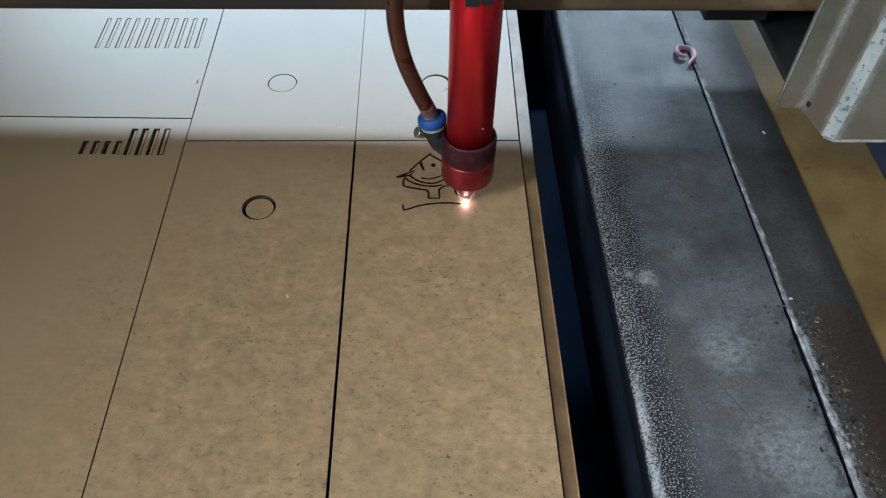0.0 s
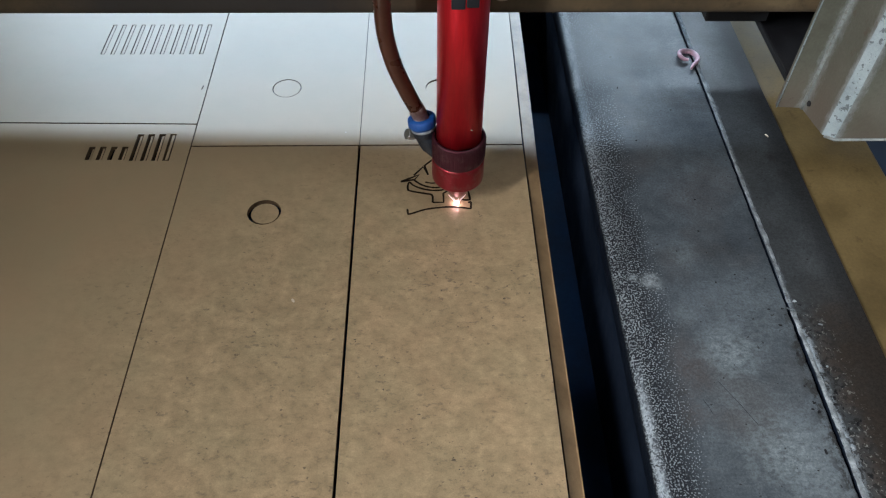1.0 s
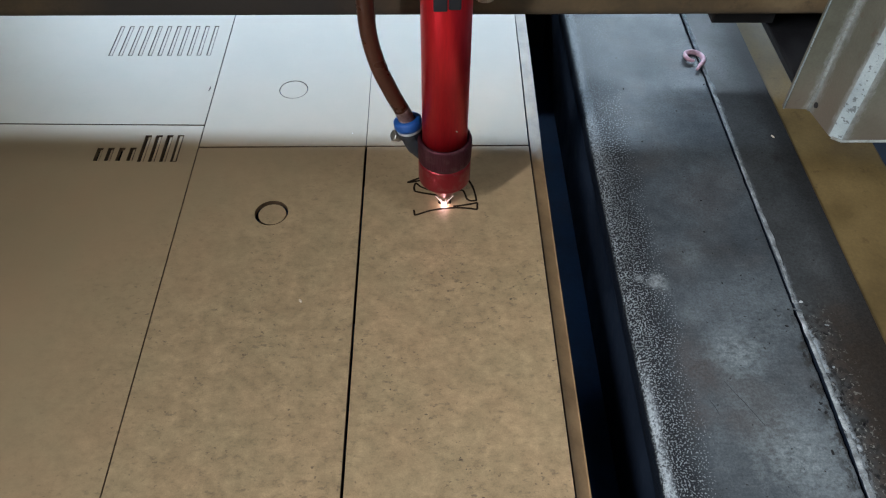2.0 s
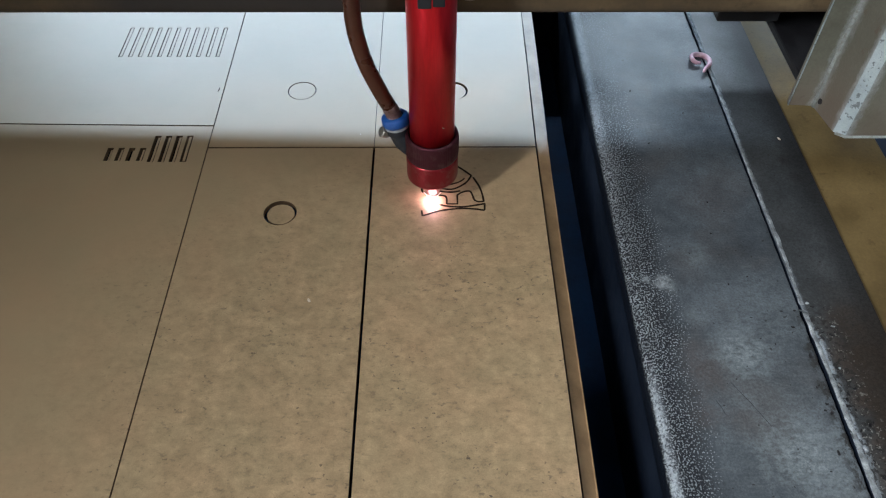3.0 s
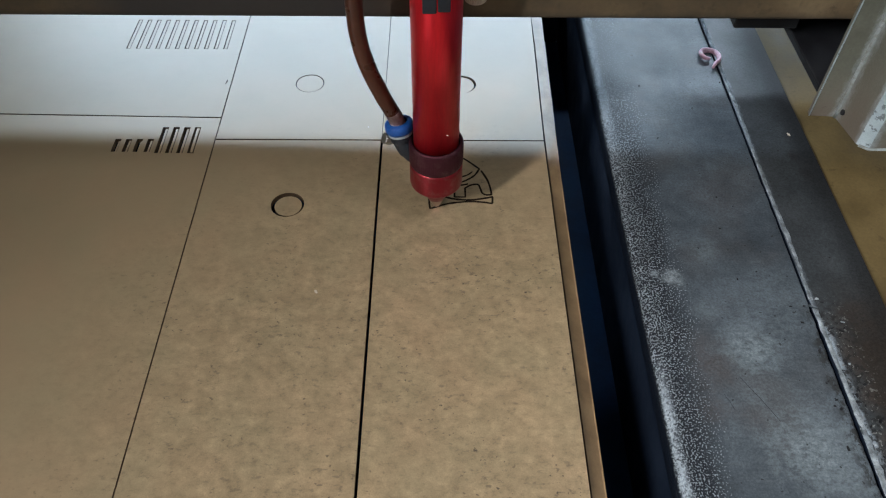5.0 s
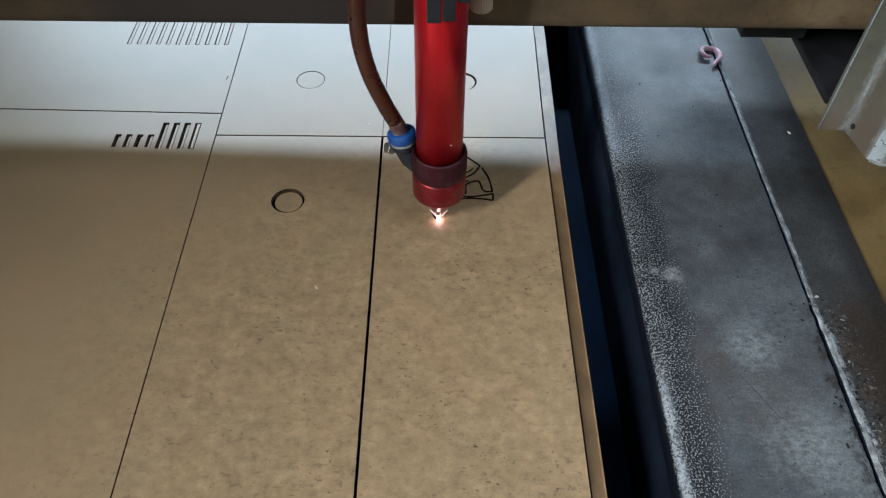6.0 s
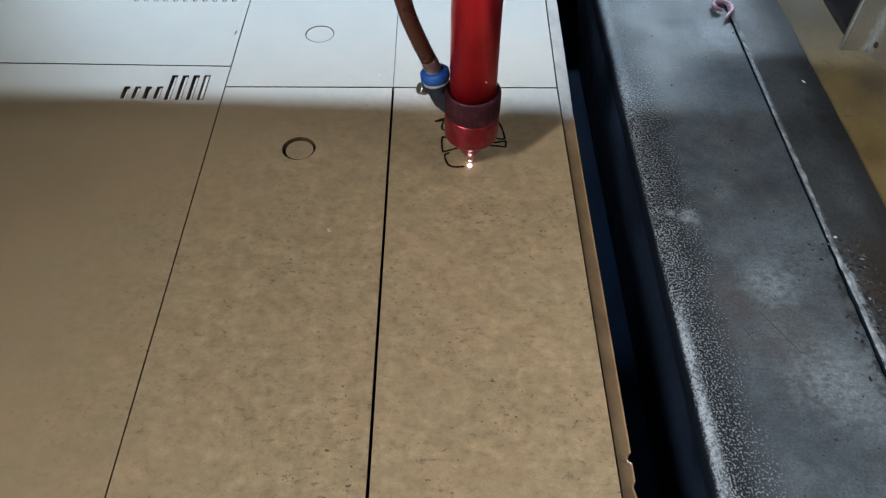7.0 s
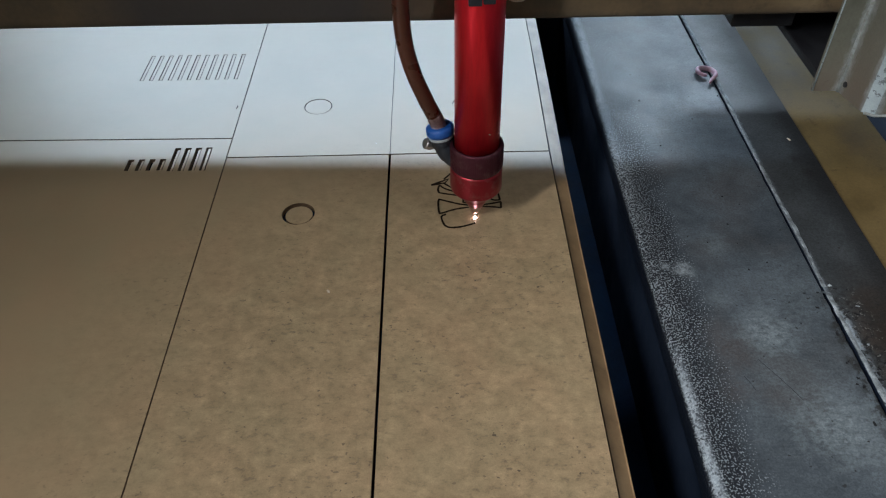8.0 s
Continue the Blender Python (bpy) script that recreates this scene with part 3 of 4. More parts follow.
def deck():
    """The steel deck beside the work, with a rolled edge towards the channel."""
    top = thing("steel_deck", "dark painted steel deck under grey dust and white powder", "machine deck")
    r = 0.0065
    prof = [(0.1374, -r - 0.005), (0.1372, -r)] + [(0.1372 + r - r * math.cos(a), -r + r * math.sin(a)) for a in (0.2, 0.39, 0.59, 0.79, 0.98, 1.18, 1.37, 1.57)] + [(0.1441, 0.0), (0.1450, 0.0), (0.2228, 0.0), (0.2235, 0.0), (0.2238, -0.0003), (0.2238, -0.0012), (0.2238, -0.0745)]
    bm = bmesh.new()
    rows = []
    for k in range(1051):
        y = -0.9 + 0.002 * k
        broken = 1.0 if y < -0.126 else 0.0
        chip = 0.0004 * noise.noise((y * 130, 7.0, 0.0)) + (0.0002 + 0.0003 * broken) * noise.noise((y * 330, 5.0, 0.0)) - 0.0003 * broken
        rows.append([bm.verts.new((x + (chip if x > 0.2 else 0.0), y, z)) for x, z in prof])
    for a, b in zip(rows, rows[1:]):
        for k in range(len(prof) - 1):
            bm.faces.new((a[k], a[k + 1], b[k + 1], b[k]))
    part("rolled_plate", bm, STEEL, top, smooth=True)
    part("skirt", box(0.1376, 0.1392, -0.9, 1.2, -0.0745, -0.0110), DARK, top, "black painted skirt")
    part("side_plate", sheet([(0.2630, -0.9), (0.2630, 1.2)] + [(0.2252 + 0.0004 * noise.noise((y * 150, 2.0, 0.0)) + (0.0004 if y < -0.126 else 0.0), y) for y in [1.2 - 0.006 * k for k in range(351)]], (), -0.0004, -0.0030), (STEEL, DARK), top)
    for a, b in (((0.1775, -0.1665), (0.1905, -0.190)), ((0.168, -0.176), (0.171, -0.184))):
        part("scratch", ribbon([a, ((a[0] + b[0]) / 2 + 0.0004, (a[1] + b[1]) / 2), b], 0.00019, 0.0001, 0.0003), BLACK, top, "thin dark scratch")
    part("filler_bridge", sweep([(0.2226, -0.1238, -0.0004), (0.2242, -0.1247, -0.0002), (0.2262, -0.1252, -0.0002), (0.2282, -0.1262, -0.0006)], [0.0006, 0.0009, 0.0009, 0.0004], 10, flat=0.3), STEEL, top, "dusty filler across the joint", True)
    part("joint_floor", box(0.2240, 0.2275, -0.9, 1.2, -0.0745, -0.0060), DARK, top)
    # weld and filler beside the joint, in lengths with a break
    rnd = random.Random(4)
    for y0, y1 in ((-0.86, -0.1265), (-0.121, 1.15)):
        n = int((y1 - y0) / 0.002)
        pts, rad = [], []
        for k in range(n + 1):
            y = y0 + (y1 - y0) * k / n
            pts.append((0.2268 + 0.0004 * math.sin(y * 60) + rnd.uniform(-0.0002, 0.0002), y, -0.0003))
            rad.append(max(0.0004, 0.0016 + 0.0008 * noise.noise((y * 45, 3.1, 0.0)) + 0.0008 * noise.noise((y * 190, 8.3, 0.0)) + rnd.uniform(-0.0002, 0.0002)))
        part("filler_bead", sweep(pts, rad, 10, flat=0.28), SEAM, top, "chipped pale filler bead", True)


deck()
rail = thing("side_rail", "ochre painted steel rail with dirty stains", "rail")
part("flange", box(0.2420, 0.3168, -0.9, 1.2, -0.012, -0.0036, 0.0015), OCHRE, rail)
part("web", box(0.3085, 0.3165, -0.9, 1.2, -0.30, -0.0125, 0.001), OCHRE, rail)

# ---- the cut sheet ----
T, KERF = 0.003, 0.0011


def mdf():
    work = thing("mdf_sheet", "brown fibreboard sheet laser cut into panels", "board")
    k, h = KERF / 2, 0.0022
    def panel(x0, x1, y0, y1, holes=(), left=k, right=k):
        return part("panel", sheet(rect(x0 + left, x1 - right, y0 + k, y1 - k), holes, 0.0, -T), (MDF, MDF_CORE), work)
    def disc(x, y, r, drop, dx=0.0, dy=0.0):
        bm = sheet(circle(x + dx, y + dy, r), (), -drop, -drop - T)
        part("disc", bm, (MDF, MDF_CORE), work)
    ring = 0.0094
    panel(-0.102, 0.0, -0.60, 0.0, [circle(-0.0507, -0.0550, ring)], left=0.00034, right=0.00072)
    disc(-0.0507, -0.0550, ring - 0.0017, 0.0010, 0.0003, -0.0002)
    panel(-0.102, 0.0, 0.0, 0.60, [circle(-0.0502, 0.0558, ring)], left=0.00034, right=0.0002)
    disc(-0.0502, 0.0558, ring - 0.00062, 0.0002)
    panel(0.0, 0.1, -0.60, 0.0, left=0.00072)
    part("panel", sheet([(0.0002, k), (0.1 - k, k), (0.1025 - k, 0.14), (0.1025 - k, 0.60), (0.0002, 0.60)], [circle(0.0500, 0.0555, ring)], 0.0, -T), (MDF, MDF_CORE), work)
    disc(0.0500, 0.0555, ring - 0.0008, 0.0005, -0.0005, -0.0004)
    part("panel", sheet(rect(-0.60, -0.102 - 0.00034, -0.60, -0.2617 - k), (), 0.0, -T), (MDF, MDF_CORE), work)
    lower, upper = [], []
    for n in range(8):
        x = -0.1628 + n * 0.0066
        lower.append((x, x + 0.0036, -0.0115, 0.0) if n < 4 else (x, x + 0.0038, -0.0125, 0.0112))
    for n in range(11):
        x = -0.1814 + n * 0.0067
        upper.append((x, x + 0.0029, 0.0935, 0.1287))
    slant = [(-0.102 - 0.00034, 0.0205 - k), (-0.60, 0.0298 - k)]
    part("panel", sheet([(-0.60, -0.2617 + k), (-0.102 - 0.00034, -0.2617 + k), *slant], [rect(*s) for s in lower], 0.0, -T), (MDF, MDF_CORE), work)
    part("panel", sheet([(-0.60, 0.0298 + k), (-0.102 - 0.00034, 0.0205 + k), (-0.102 - 0.00034, 0.60), (-0.60, 0.60)], [rect(*s) for s in upper], 0.0, -T), (MDF, MDF_CORE), work)
    drops = (0.0011, 0.0008, 0.0014, 0.0008, 0.0009, 0.0008, 0.0009, 0.0003)
    for (x0, x1, y0, y1), d in zip(lower, drops):
        if d is not None:
            part("slot_piece", sheet(rect(x0 + 0.0011 + 0.6 * d, x1 - 0.0008, y0 + 0.0009, y1 - 0.0008), (), -d, -d - T), (MDF, MDF_CORE), work)
    for n, (x0, x1, y0, y1) in enumerate(upper):
        part("slot_piece", sheet(rect(x0 + 0.00065, x1 - 0.00045, y0 + 0.0006, y1 - 0.0006), (), -0.0001, -0.0001 - T), (MDF, MDF_CORE), work)
    # border strip with nicked outer edge: flush beyond the head, sagging outwards on the near side
    outer = [(-0.60, 0.1068), (-0.262, 0.1068), (-0.259, 0.1060), (-0.2545, 0.1064), (-0.250, 0.1054), (-0.2475, 0.1066), (-0.2400, 0.1066), (-0.2385, 0.1050), (-0.2365, 0.1054), (-0.2350, 0.1068), (-0.20, 0.1069), (-0.15, 0.1070), (-0.10, 0.1070), (-0.07, 0.1071), (-0.045, 0.1073), (-0.02, 0.1074), (0.01, 0.1080), (0.04, 0.1086), (0.10, 0.1096), (0.20, 0.1108), (0.60, 0.1108)]
    bm = bmesh.new()
    rows = []
    for y, x in outer:
        sag = 1 - min(1, max(0, (y + 0.07) / 0.07))
        inner = 0.1005 + 0.0002 * sag + 0.0025 * min(1, max(0, y / 0.14))
        za, zb = -0.0012 - 0.0014 * sag, -0.0014 - 0.0040 * sag
        x += 0.0008 * sag
        top = [(inner, za), (x - 0.0008, zb), (x - 0.0001, zb + 0.0005 * sag)]
        rows.append([bm.verts.new((px, y, pz)) for px, pz in top] + [bm.verts.new((px, y, pz - T)) for px, pz in top[::-1]])
    for low, high in zip(rows, rows[1:]):
        for j in range(6):
            f = bm.faces.new((low[j], low[(j + 1) % 6], high[(j + 1) % 6], high[j]))
            f.material_index = 1 if j in (2, 5) else 0
    for end in (rows[0], rows[-1]):
        bm.faces.new(end).material_index = 1
    part("border_strip", bm, (STRIP, MDF_CORE), work, "narrow sagging offcut border strip")


mdf()


# ---- the drawing that the laser cuts ----
def curve2(points, n=6):
    return [(p.x, p.y) for p in smooth_line([(x, y, 0) for x, y in points], n)]


W = 0.00114


drawing = thing("engraved_drawing", "charred black laser cut lines on the fibreboard", "cut lines")
arc = [(0.0452, -0.0125), (0.0528, -0.0190), (0.0590, -0.0253)]
part("cut_line", ribbon(curve2(arc), W), CHAR, drawing)
part("cut_line", ribbon(curve2([(0.0590, -0.0253), (0.0556, -0.0312), (0.0500, -0.0355), (0.0463, -0.0367), (0.0415, -0.0360), (0.0370, -0.0338), (0.0332, -0.0302)]), W), CHAR, drawing)
part("cut_line", ribbon(curve2([(0.0548, -0.0277), (0.0512, -0.0308), (0.0447, -0.0330), (0.0398, -0.0321)]), W * 0.8), CHAR, drawing)
part("cut_line", ribbon([(0.0459, -0.0115), (0.0425, -0.0150), (0.0395, -0.0183), (0.0415, -0.0260)], W), CHAR, drawing)
part("cut_line", ribbon([(0.0415, -0.0258), (0.0386, -0.0193), (0.0332, -0.0264)], W), CHAR, drawing)
part("cut_line", ribbon([(0.0257, -0.0315), (0.0310, -0.0288), (0.0362, -0.0260), (0.0332, -0.0306)], W), CHAR, drawing)
part("cut_line", ribbon([(0.0332, -0.0300), (0.0295, -0.0309), (0.0255, -0.0317)], W), CHAR, drawing)
part("cut_dot", lathe([(0, 0.0002), (0.0014, 0.0002), (0.0014, -0.0003), (0, -0.0003)], 20, pose(0.0471, -0.0215, 0)), CHAR, drawing)
half = [(0.0600, -0.0267), (0.0637, -0.0357), (0.0653, -0.0455), (0.0648, -0.0466), (0.0619, -0.0468)]
part("cut_line", ribbon(curve2(half, 4), W), CHAR, drawing)
part("cut_line", ribbon(curve2([(0.0300, -0.0388), (0.0296, -0.0360), (0.0306, -0.0322), (0.0335, -0.0352), (0.0400, -0.0382), (0.0470, -0.0390), (0.0520, -0.0380)], 5), W), CHAR, drawing)
leg = [(0.0619, -0.0468), (0.0600, -0.0452), (0.0590, -0.0415), (0.0576, -0.0383), (0.0533, -0.0390), (0.0503, -0.0413)]
part("cut_line", ribbon(curve2(leg, 4), W), CHAR, drawing)
part("cut_line", ribbon([(0.0502, -0.0412), (0.0502, -0.0485), (0.0440, -0.0485)], W), CHAR, drawing)
part("cut_line", ribbon(curve2([(0.0440, -0.0485), (0.0437, -0.0428), (0.0400, -0.0415), (0.0365, -0.0407), (0.0330, -0.0398), (0.0300, -0.0388)], 4), W), CHAR, drawing)
part("cut_line", ribbon(curve2([(0.0296, -0.0536), (0.0300, -0.0566), (0.0312, -0.0573), (0.0397, -0.0540), (0.0490, -0.0524), (0.0560, -0.0522), (0.0622, -0.0529)], 5), W), CHAR, drawing)

# lines cut while the clip runs: (start, end, points); each short length comes up as the head passes
STROKES = [
    (0.0, 0.75, [(0.0622, -0.0529), (0.0648, -0.0535), (0.0655, -0.0530), (0.0658, -0.0485)]),
    (0.75, 3.5, [(0.0658, -0.0483), (0.0611, -0.0495), (0.0560, -0.0505), (0.0521, -0.0509), (0.0473, -0.0506), (0.0424, -0.0498), (0.0375, -0.0480), (0.0300, -0.0449)]),
    (3.5, 4.5, [(0.0300, -0.0449), (0.0296, -0.0470), (0.0295, -0.0500), (0.0296, -0.0536)]),
    (5.0, 5.9, [(0.0337, -0.0585), (0.0311, -0.0604), (0.0322, -0.0662), (0.0335, -0.0685)]),
    (5.9, 8.0, [(0.0335, -0.0685), (0.0359, -0.0697), (0.0416, -0.0694), (0.0481, -0.0672), (0.0500, -0.0663)]),
]
FRESH = []
for t0, t1, pts in STROKES:
    line = curve2(pts, 3)
    n = len(line) - 1
    for k in range(n):
        a, b = Vector((*line[k], 0)), Vector((*line[k + 1], 0))
        d = (b - a) * 0.12
        a, b = a - d, b + d
        ob = part("fresh_cut_line", ribbon([(a.x, a.y), ((a.x + b.x) / 2, (a.y + b.y) / 2), (b.x, b.y)], W), CHAR)
        tagged(ob, "freshly charred laser cut line on the fibreboard", "cut line", "fresh cut lines")
        FRESH.append((ob, t0 + (t1 - t0) * (k + 1) / n))


# ---- the gantry ----
def gantry_beam():
    g = thing("gantry", "stained brown steel gantry beam with a grey end housing", "gantry")
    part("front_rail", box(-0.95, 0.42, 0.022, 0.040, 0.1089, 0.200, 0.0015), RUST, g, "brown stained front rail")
    part("beam", box(-0.95, 0.42, 0.0405, 0.196, 0.118, 0.330, 0.002), BLACK, g, "black steel beam")
    # unseen rail, added so its lower edge sets the board's shadow line
    skirt = box(-0.95, 0.42, 0.2285, 0.240, 0.1095, 0.330, 0.001)
    bmesh.ops.rotate(skirt, cent=(0, 0.234, 0), matrix=Matrix.Rotation(radians(-1.6), 3, "Z"), verts=skirt.verts[:])
    part("shadow_line_rail", skirt, BLACK, g, "unseen black rear rail that sets the shadow line")
    part("roller_block", box(0.181, 0.2125, 0.033, 0.075, 0.0968, 0.1175, 0.001), BLACK, g, "black roller block")
    part("truck_plate", box(0.2145, 0.36, -0.004, 0.0755, 0.086, 0.0905, 0.001), BLACK, g, "black truck plate")
    part("truck", box(0.2200, 0.36, 0.0760, 0.150, 0.090, 0.1085, 0.002), BLACK, g, "black wheel truck")
    # unseen tail, added for the shadow step it throws on the deck
    part("truck_shadow_tail", box(0.2480, 0.36, 0.1505, 0.254, 0.090, 0.1085, 0.002), BLACK, g, "black wheel truck")
    # folded end housing that hangs in front of the beam
    z1, th = 0.42, 0.0022
    plan = [(0.1860, -0.0520, 0.1122), (0.1958, -0.0535, 0.1128), (0.1970, -0.0725, 0.1150), (0.2004, -0.0760, 0.1155), (0.2650, -0.0762, 0.1155)]
    faces = (("housing_flange", GREY, ""), ("housing_side", GREY_BROWN, ""), ("worn_corner", BARE, "bare chipped metal corner"), ("housing_front", GREY, ""))
    for (a, b), (name, mat, text) in zip(zip(plan, plan[1:]), faces):
        d = Vector((b[0] - a[0], b[1] - a[1], 0))
        nrm = Vector((-d.y, d.x, 0)).normalized() * th
        bm = bmesh.new()
        n = 24
        rows = []
        for k in range(n + 1):
            row = []
            for q, w in ((a, 0), (b, 0), (b, 1), (a, 1)):
                row.append(bm.verts.new(Vector((q[0], q[1], q[2] + (z1 - q[2]) * k / n)) + nrm * w))
            rows.append(row)
        for low, high in zip(rows, rows[1:]):
            for k in range(4):
                bm.faces.new((low[k], low[(k + 1) % 4], high[(k + 1) % 4], high[k]))
        bm.faces.new(rows[0][::-1])
        bm.faces.new(rows[-1])
        part(name, bm, mat, g, text)
    part("drain_hole", sweep([(0.1962, -0.0572, 0.1180), (0.1956, -0.0572, 0.1181)], 0.0012, 16), BLACK, g, "small dark drain hole")
    part("fold_edge", sweep([(0.1957, -0.0541, 0.1130 + 0.004 * k) for k in range(70)], 0.0008, 12), BARE_FOLD, g, "rubbed metal fold", True)
    part("bottom_edge", sweep([(0.1975, -0.0735, 0.1152), (0.2004, -0.0764, 0.1156), (0.2645, -0.0766, 0.1156)], 0.0006, 8), BARE_FOLD, g, "bare lower edge", True)
    part("flange_edge", sweep([(0.1860, -0.0523, 0.1124 + 0.02 * k) for k in range(15)], 0.0003, 8), BARE, g, "bare flange edge", True)
    return g


def laser_head():
    h = thing("laser_head", "red anodised laser head with dark collar and air hose", "laser head")
    r = 0.0117
    tube = part("tube", lathe([(0, 0.040), (r, 0.040), (r, 0.24), (0, 0.24)], 72), RED, h, "glossy red anodised tube", True)
    knurled = lathe([(0.0117, 0.0495), (0.0119, 0.0519), (0.0132, 0.0526), (0.0138, 0.0519), (0.0139, 0.0512), (0.0142, 0.0508), (0.0142, 0.0495), (0.0142, 0.0404), (0.0140, 0.0387), (0.0132, 0.0377), (0.0117, 0.0377)], 240)
    for v in knurled.verts:
        if 0.0400 < v.co.z < 0.0510 and v.co.to_2d().length > 0.0138:
            ridge = 1 - 0.030 * (round(math.atan2(v.co.y, v.co.x) * 120 / math.pi) % 3 == 0)
            v.co.x, v.co.y = v.co.x * ridge, v.co.y * ridge
    part("collar", knurled, COLLAR, h, "dusty maroon knurled collar", True)
    cap = part("nozzle_cap", lathe([(0.0120, 0.0384), (0.0133, 0.0380), (0.0139, 0.0371), (0.0140, 0.0359), (0.0140, 0.0247), (0.0138, 0.0237), (0.0130, 0.0227), (0.0100, 0.0212), (0.0070, 0.0158), (0.0046, 0.0110), (0.0030, 0.0110), (0, 0.0112)], 96), RED_CAP, h, "red anodised nozzle cap", True)
    part("nozzle_tip", lathe([(0.0040, 0.0112), (0.0042, 0.0100), (0.0026, 0.0062), (0.0018, 0.0046), (0.0012, 0.0045), (0.0010, 0.0060), (0, 0.0075)], 40), TIP, cap, "bright metal nozzle tip", True)
    for x0, x1, z0 in ((-0.0059, 0.0001, 0.1330), (0.0006, 0.0060, 0.1338)):
        part("clamp_tab", box(x0, x1, -0.0128, -0.0100, z0, 0.160, 0.0005), NAVY, tube, "blue-black clamp tab")
    part("clamp_ear", box(0.0060, 0.0118, -0.0100, -0.002, 0.1405, 0.160, 0.0008), NAVY, tube, "blue-black clamp ear")
    knob = lathe([(0, 0.1265), (0.0044, 0.1265), (0.0051, 0.1272), (0.0051, 0.149), (0.0044, 0.150), (0, 0.150)], 120)
    for v in knob.verts:
        if v.co.to_2d().length > 0.005 and round(math.atan2(v.co.y, v.co.x) * 60 / math.pi) % 4 < 2:
            v.co.x, v.co.y = v.co.x * 0.90, v.co.y * 0.90
    bmesh.ops.translate(knob, vec=(0.0174, 0.009, 0), verts=knob.verts[:])
    part("clamp_knob", knob, KNOB, h, "ribbed cream plastic clamp knob")
    part("clamp_screw", sweep([(0.0095, 0.006, 0.1405), (0.0150, 0.008, 0.1400)], 0.0016, 16), NICKEL, h, "dull metal clamp screw", True)
    part("carriage", box(-0.03, 0.045, 0.006, 0.0205, 0.150, 0.23, 0.002), BLACK, h, "black carriage plate")
    nick = bmesh.new()
    bmesh.ops.create_icosphere(nick, subdivisions=1, radius=0.0007, matrix=pose(0.0056, -0.0102, 0.0640, 0, 40, 28) @ Matrix.Diagonal((1.4, 0.35, 0.5, 1)))
    part("paint_nick", nick, CHIP, tube, "tiny bare nick in the paint")
    # push-in elbow and air hose
    fit = part("elbow", sweep(smooth_line([(-0.0095, 0.001, 0.0395), (-0.0145, 0.0028, 0.0435), (-0.0176, 0.0045, 0.0495), (-0.0186, 0.0052, 0.0560)], 6), [0.0050] * 6 + [0.0054] * 6 + [0.0060] * 7, 28), NAVY, h, "blue-black push-in elbow", True)
    tilt = pose(-0.0186, 0.0052, 0.0545, -8, -10, 0)
    part("release_ring", lathe([(0.0045, 0.0050), (0.0064, 0.0050), (0.0073, 0.0042), (0.0075, 0.0010), (0.0068, -0.0004), (0.0045, -0.0004)], 40, tilt), BLUE, fit, "bright blue release ring", True)
    part("ring_seat", lathe([(0.004, -0.0003), (0.0066, -0.0003), (0.0066, -0.0019), (0.0060, -0.0024), (0.004, -0.0024)], 40, tilt), RING_GREY, fit, "pale grey ring seat", True)
    path = smooth_line([(-0.0186, 0.0055, 0.0555), (-0.0212, 0.0050, 0.0640), (-0.0260, 0.0040, 0.0760), (-0.0318, 0.0030, 0.0930), (-0.0352, 0.0020, 0.1100), (-0.0360, 0.0010, 0.1280), (-0.0350, 0.0005, 0.1500), (-0.0335, 0.0010, 0.1900), (-0.0300, 0.0030, 0.2350)], 8)
    hose = part("air_hose", sweep(path, 0.0040, 24), HOSE, h, "brown translucent air hose", True)
    part("scuff_glint_end", sweep(path[:13], [0.00406] * 9 + [0.00403, 0.00400, 0.0039, 0.0036], 24), HOSE_SCUFF_GLINT, hose, "scuffed hose end with a whitish glint in its colour", True)
    screw = lathe([(0, 0.006), (0.0026, 0.006), (0.0031, 0.0055), (0.0031, 0.0018), (0.0022, 0.0014), (0.0022, -0.003), (0, -0.003)], 20, pose(-0.0222, 0.0066, 0.0462, 0, -62, 20))
    axis = Vector((-math.sin(radians(62)) * math.cos(radians(20)), -math.sin(radians(62)) * math.sin(radians(20)), math.cos(radians(62))))
    foot = Vector((-0.0222, 0.0066, 0.0462))
    for k, v in enumerate(screw.verts):
        out = (v.co - foot) - (v.co - foot).dot(axis) * axis
        if out.length > 0.0028 and k % 2:
            v.co -= out * 0.09
    part("thumb_screw", screw, NICKEL, fit, "knurled nickel screw")
    # the light of the cut
    flash = lathe([(0, 0.0), (0.0009, 0.0003), (0.0012, 0.0010), (0.0009, 0.0018), (0.0003, 0.0028), (0, 0.0034)], 20)
    spread = bmesh.new()
    for a, reach in ((196, 0.0050), (238, 0.0042), (284, 0.0040), (344, 0.0051), (80, 0.003)):
        tip = (reach * math.cos(radians(a)), reach * math.sin(radians(a)), 0.0092)
        sweep([(0, 0, 0.0010), (tip[0] * 0.5, tip[1] * 0.5, 0.0050), tip], [0.00045, 0.00034, 0.00014], 6, bm=spread)
    rays = part("rays", spread, RAY, h, "thin pale pink spark rays", True)
    spark = part("spark", flash, SPARK, h, "glaring white laser spark", True)
    plume = part("plume", lathe([(0, 0.0001), (0.0024, 0.0006), (0.0031, 0.0020), (0.0024, 0.0036), (0.0014, 0.0044), (0, 0.0046)], 20), PLUME, h, "pale orange glowing plume", True)
    return h, spark, rays, plume


gantry = gantry_beam()
head, spark, rays, plume = laser_head()


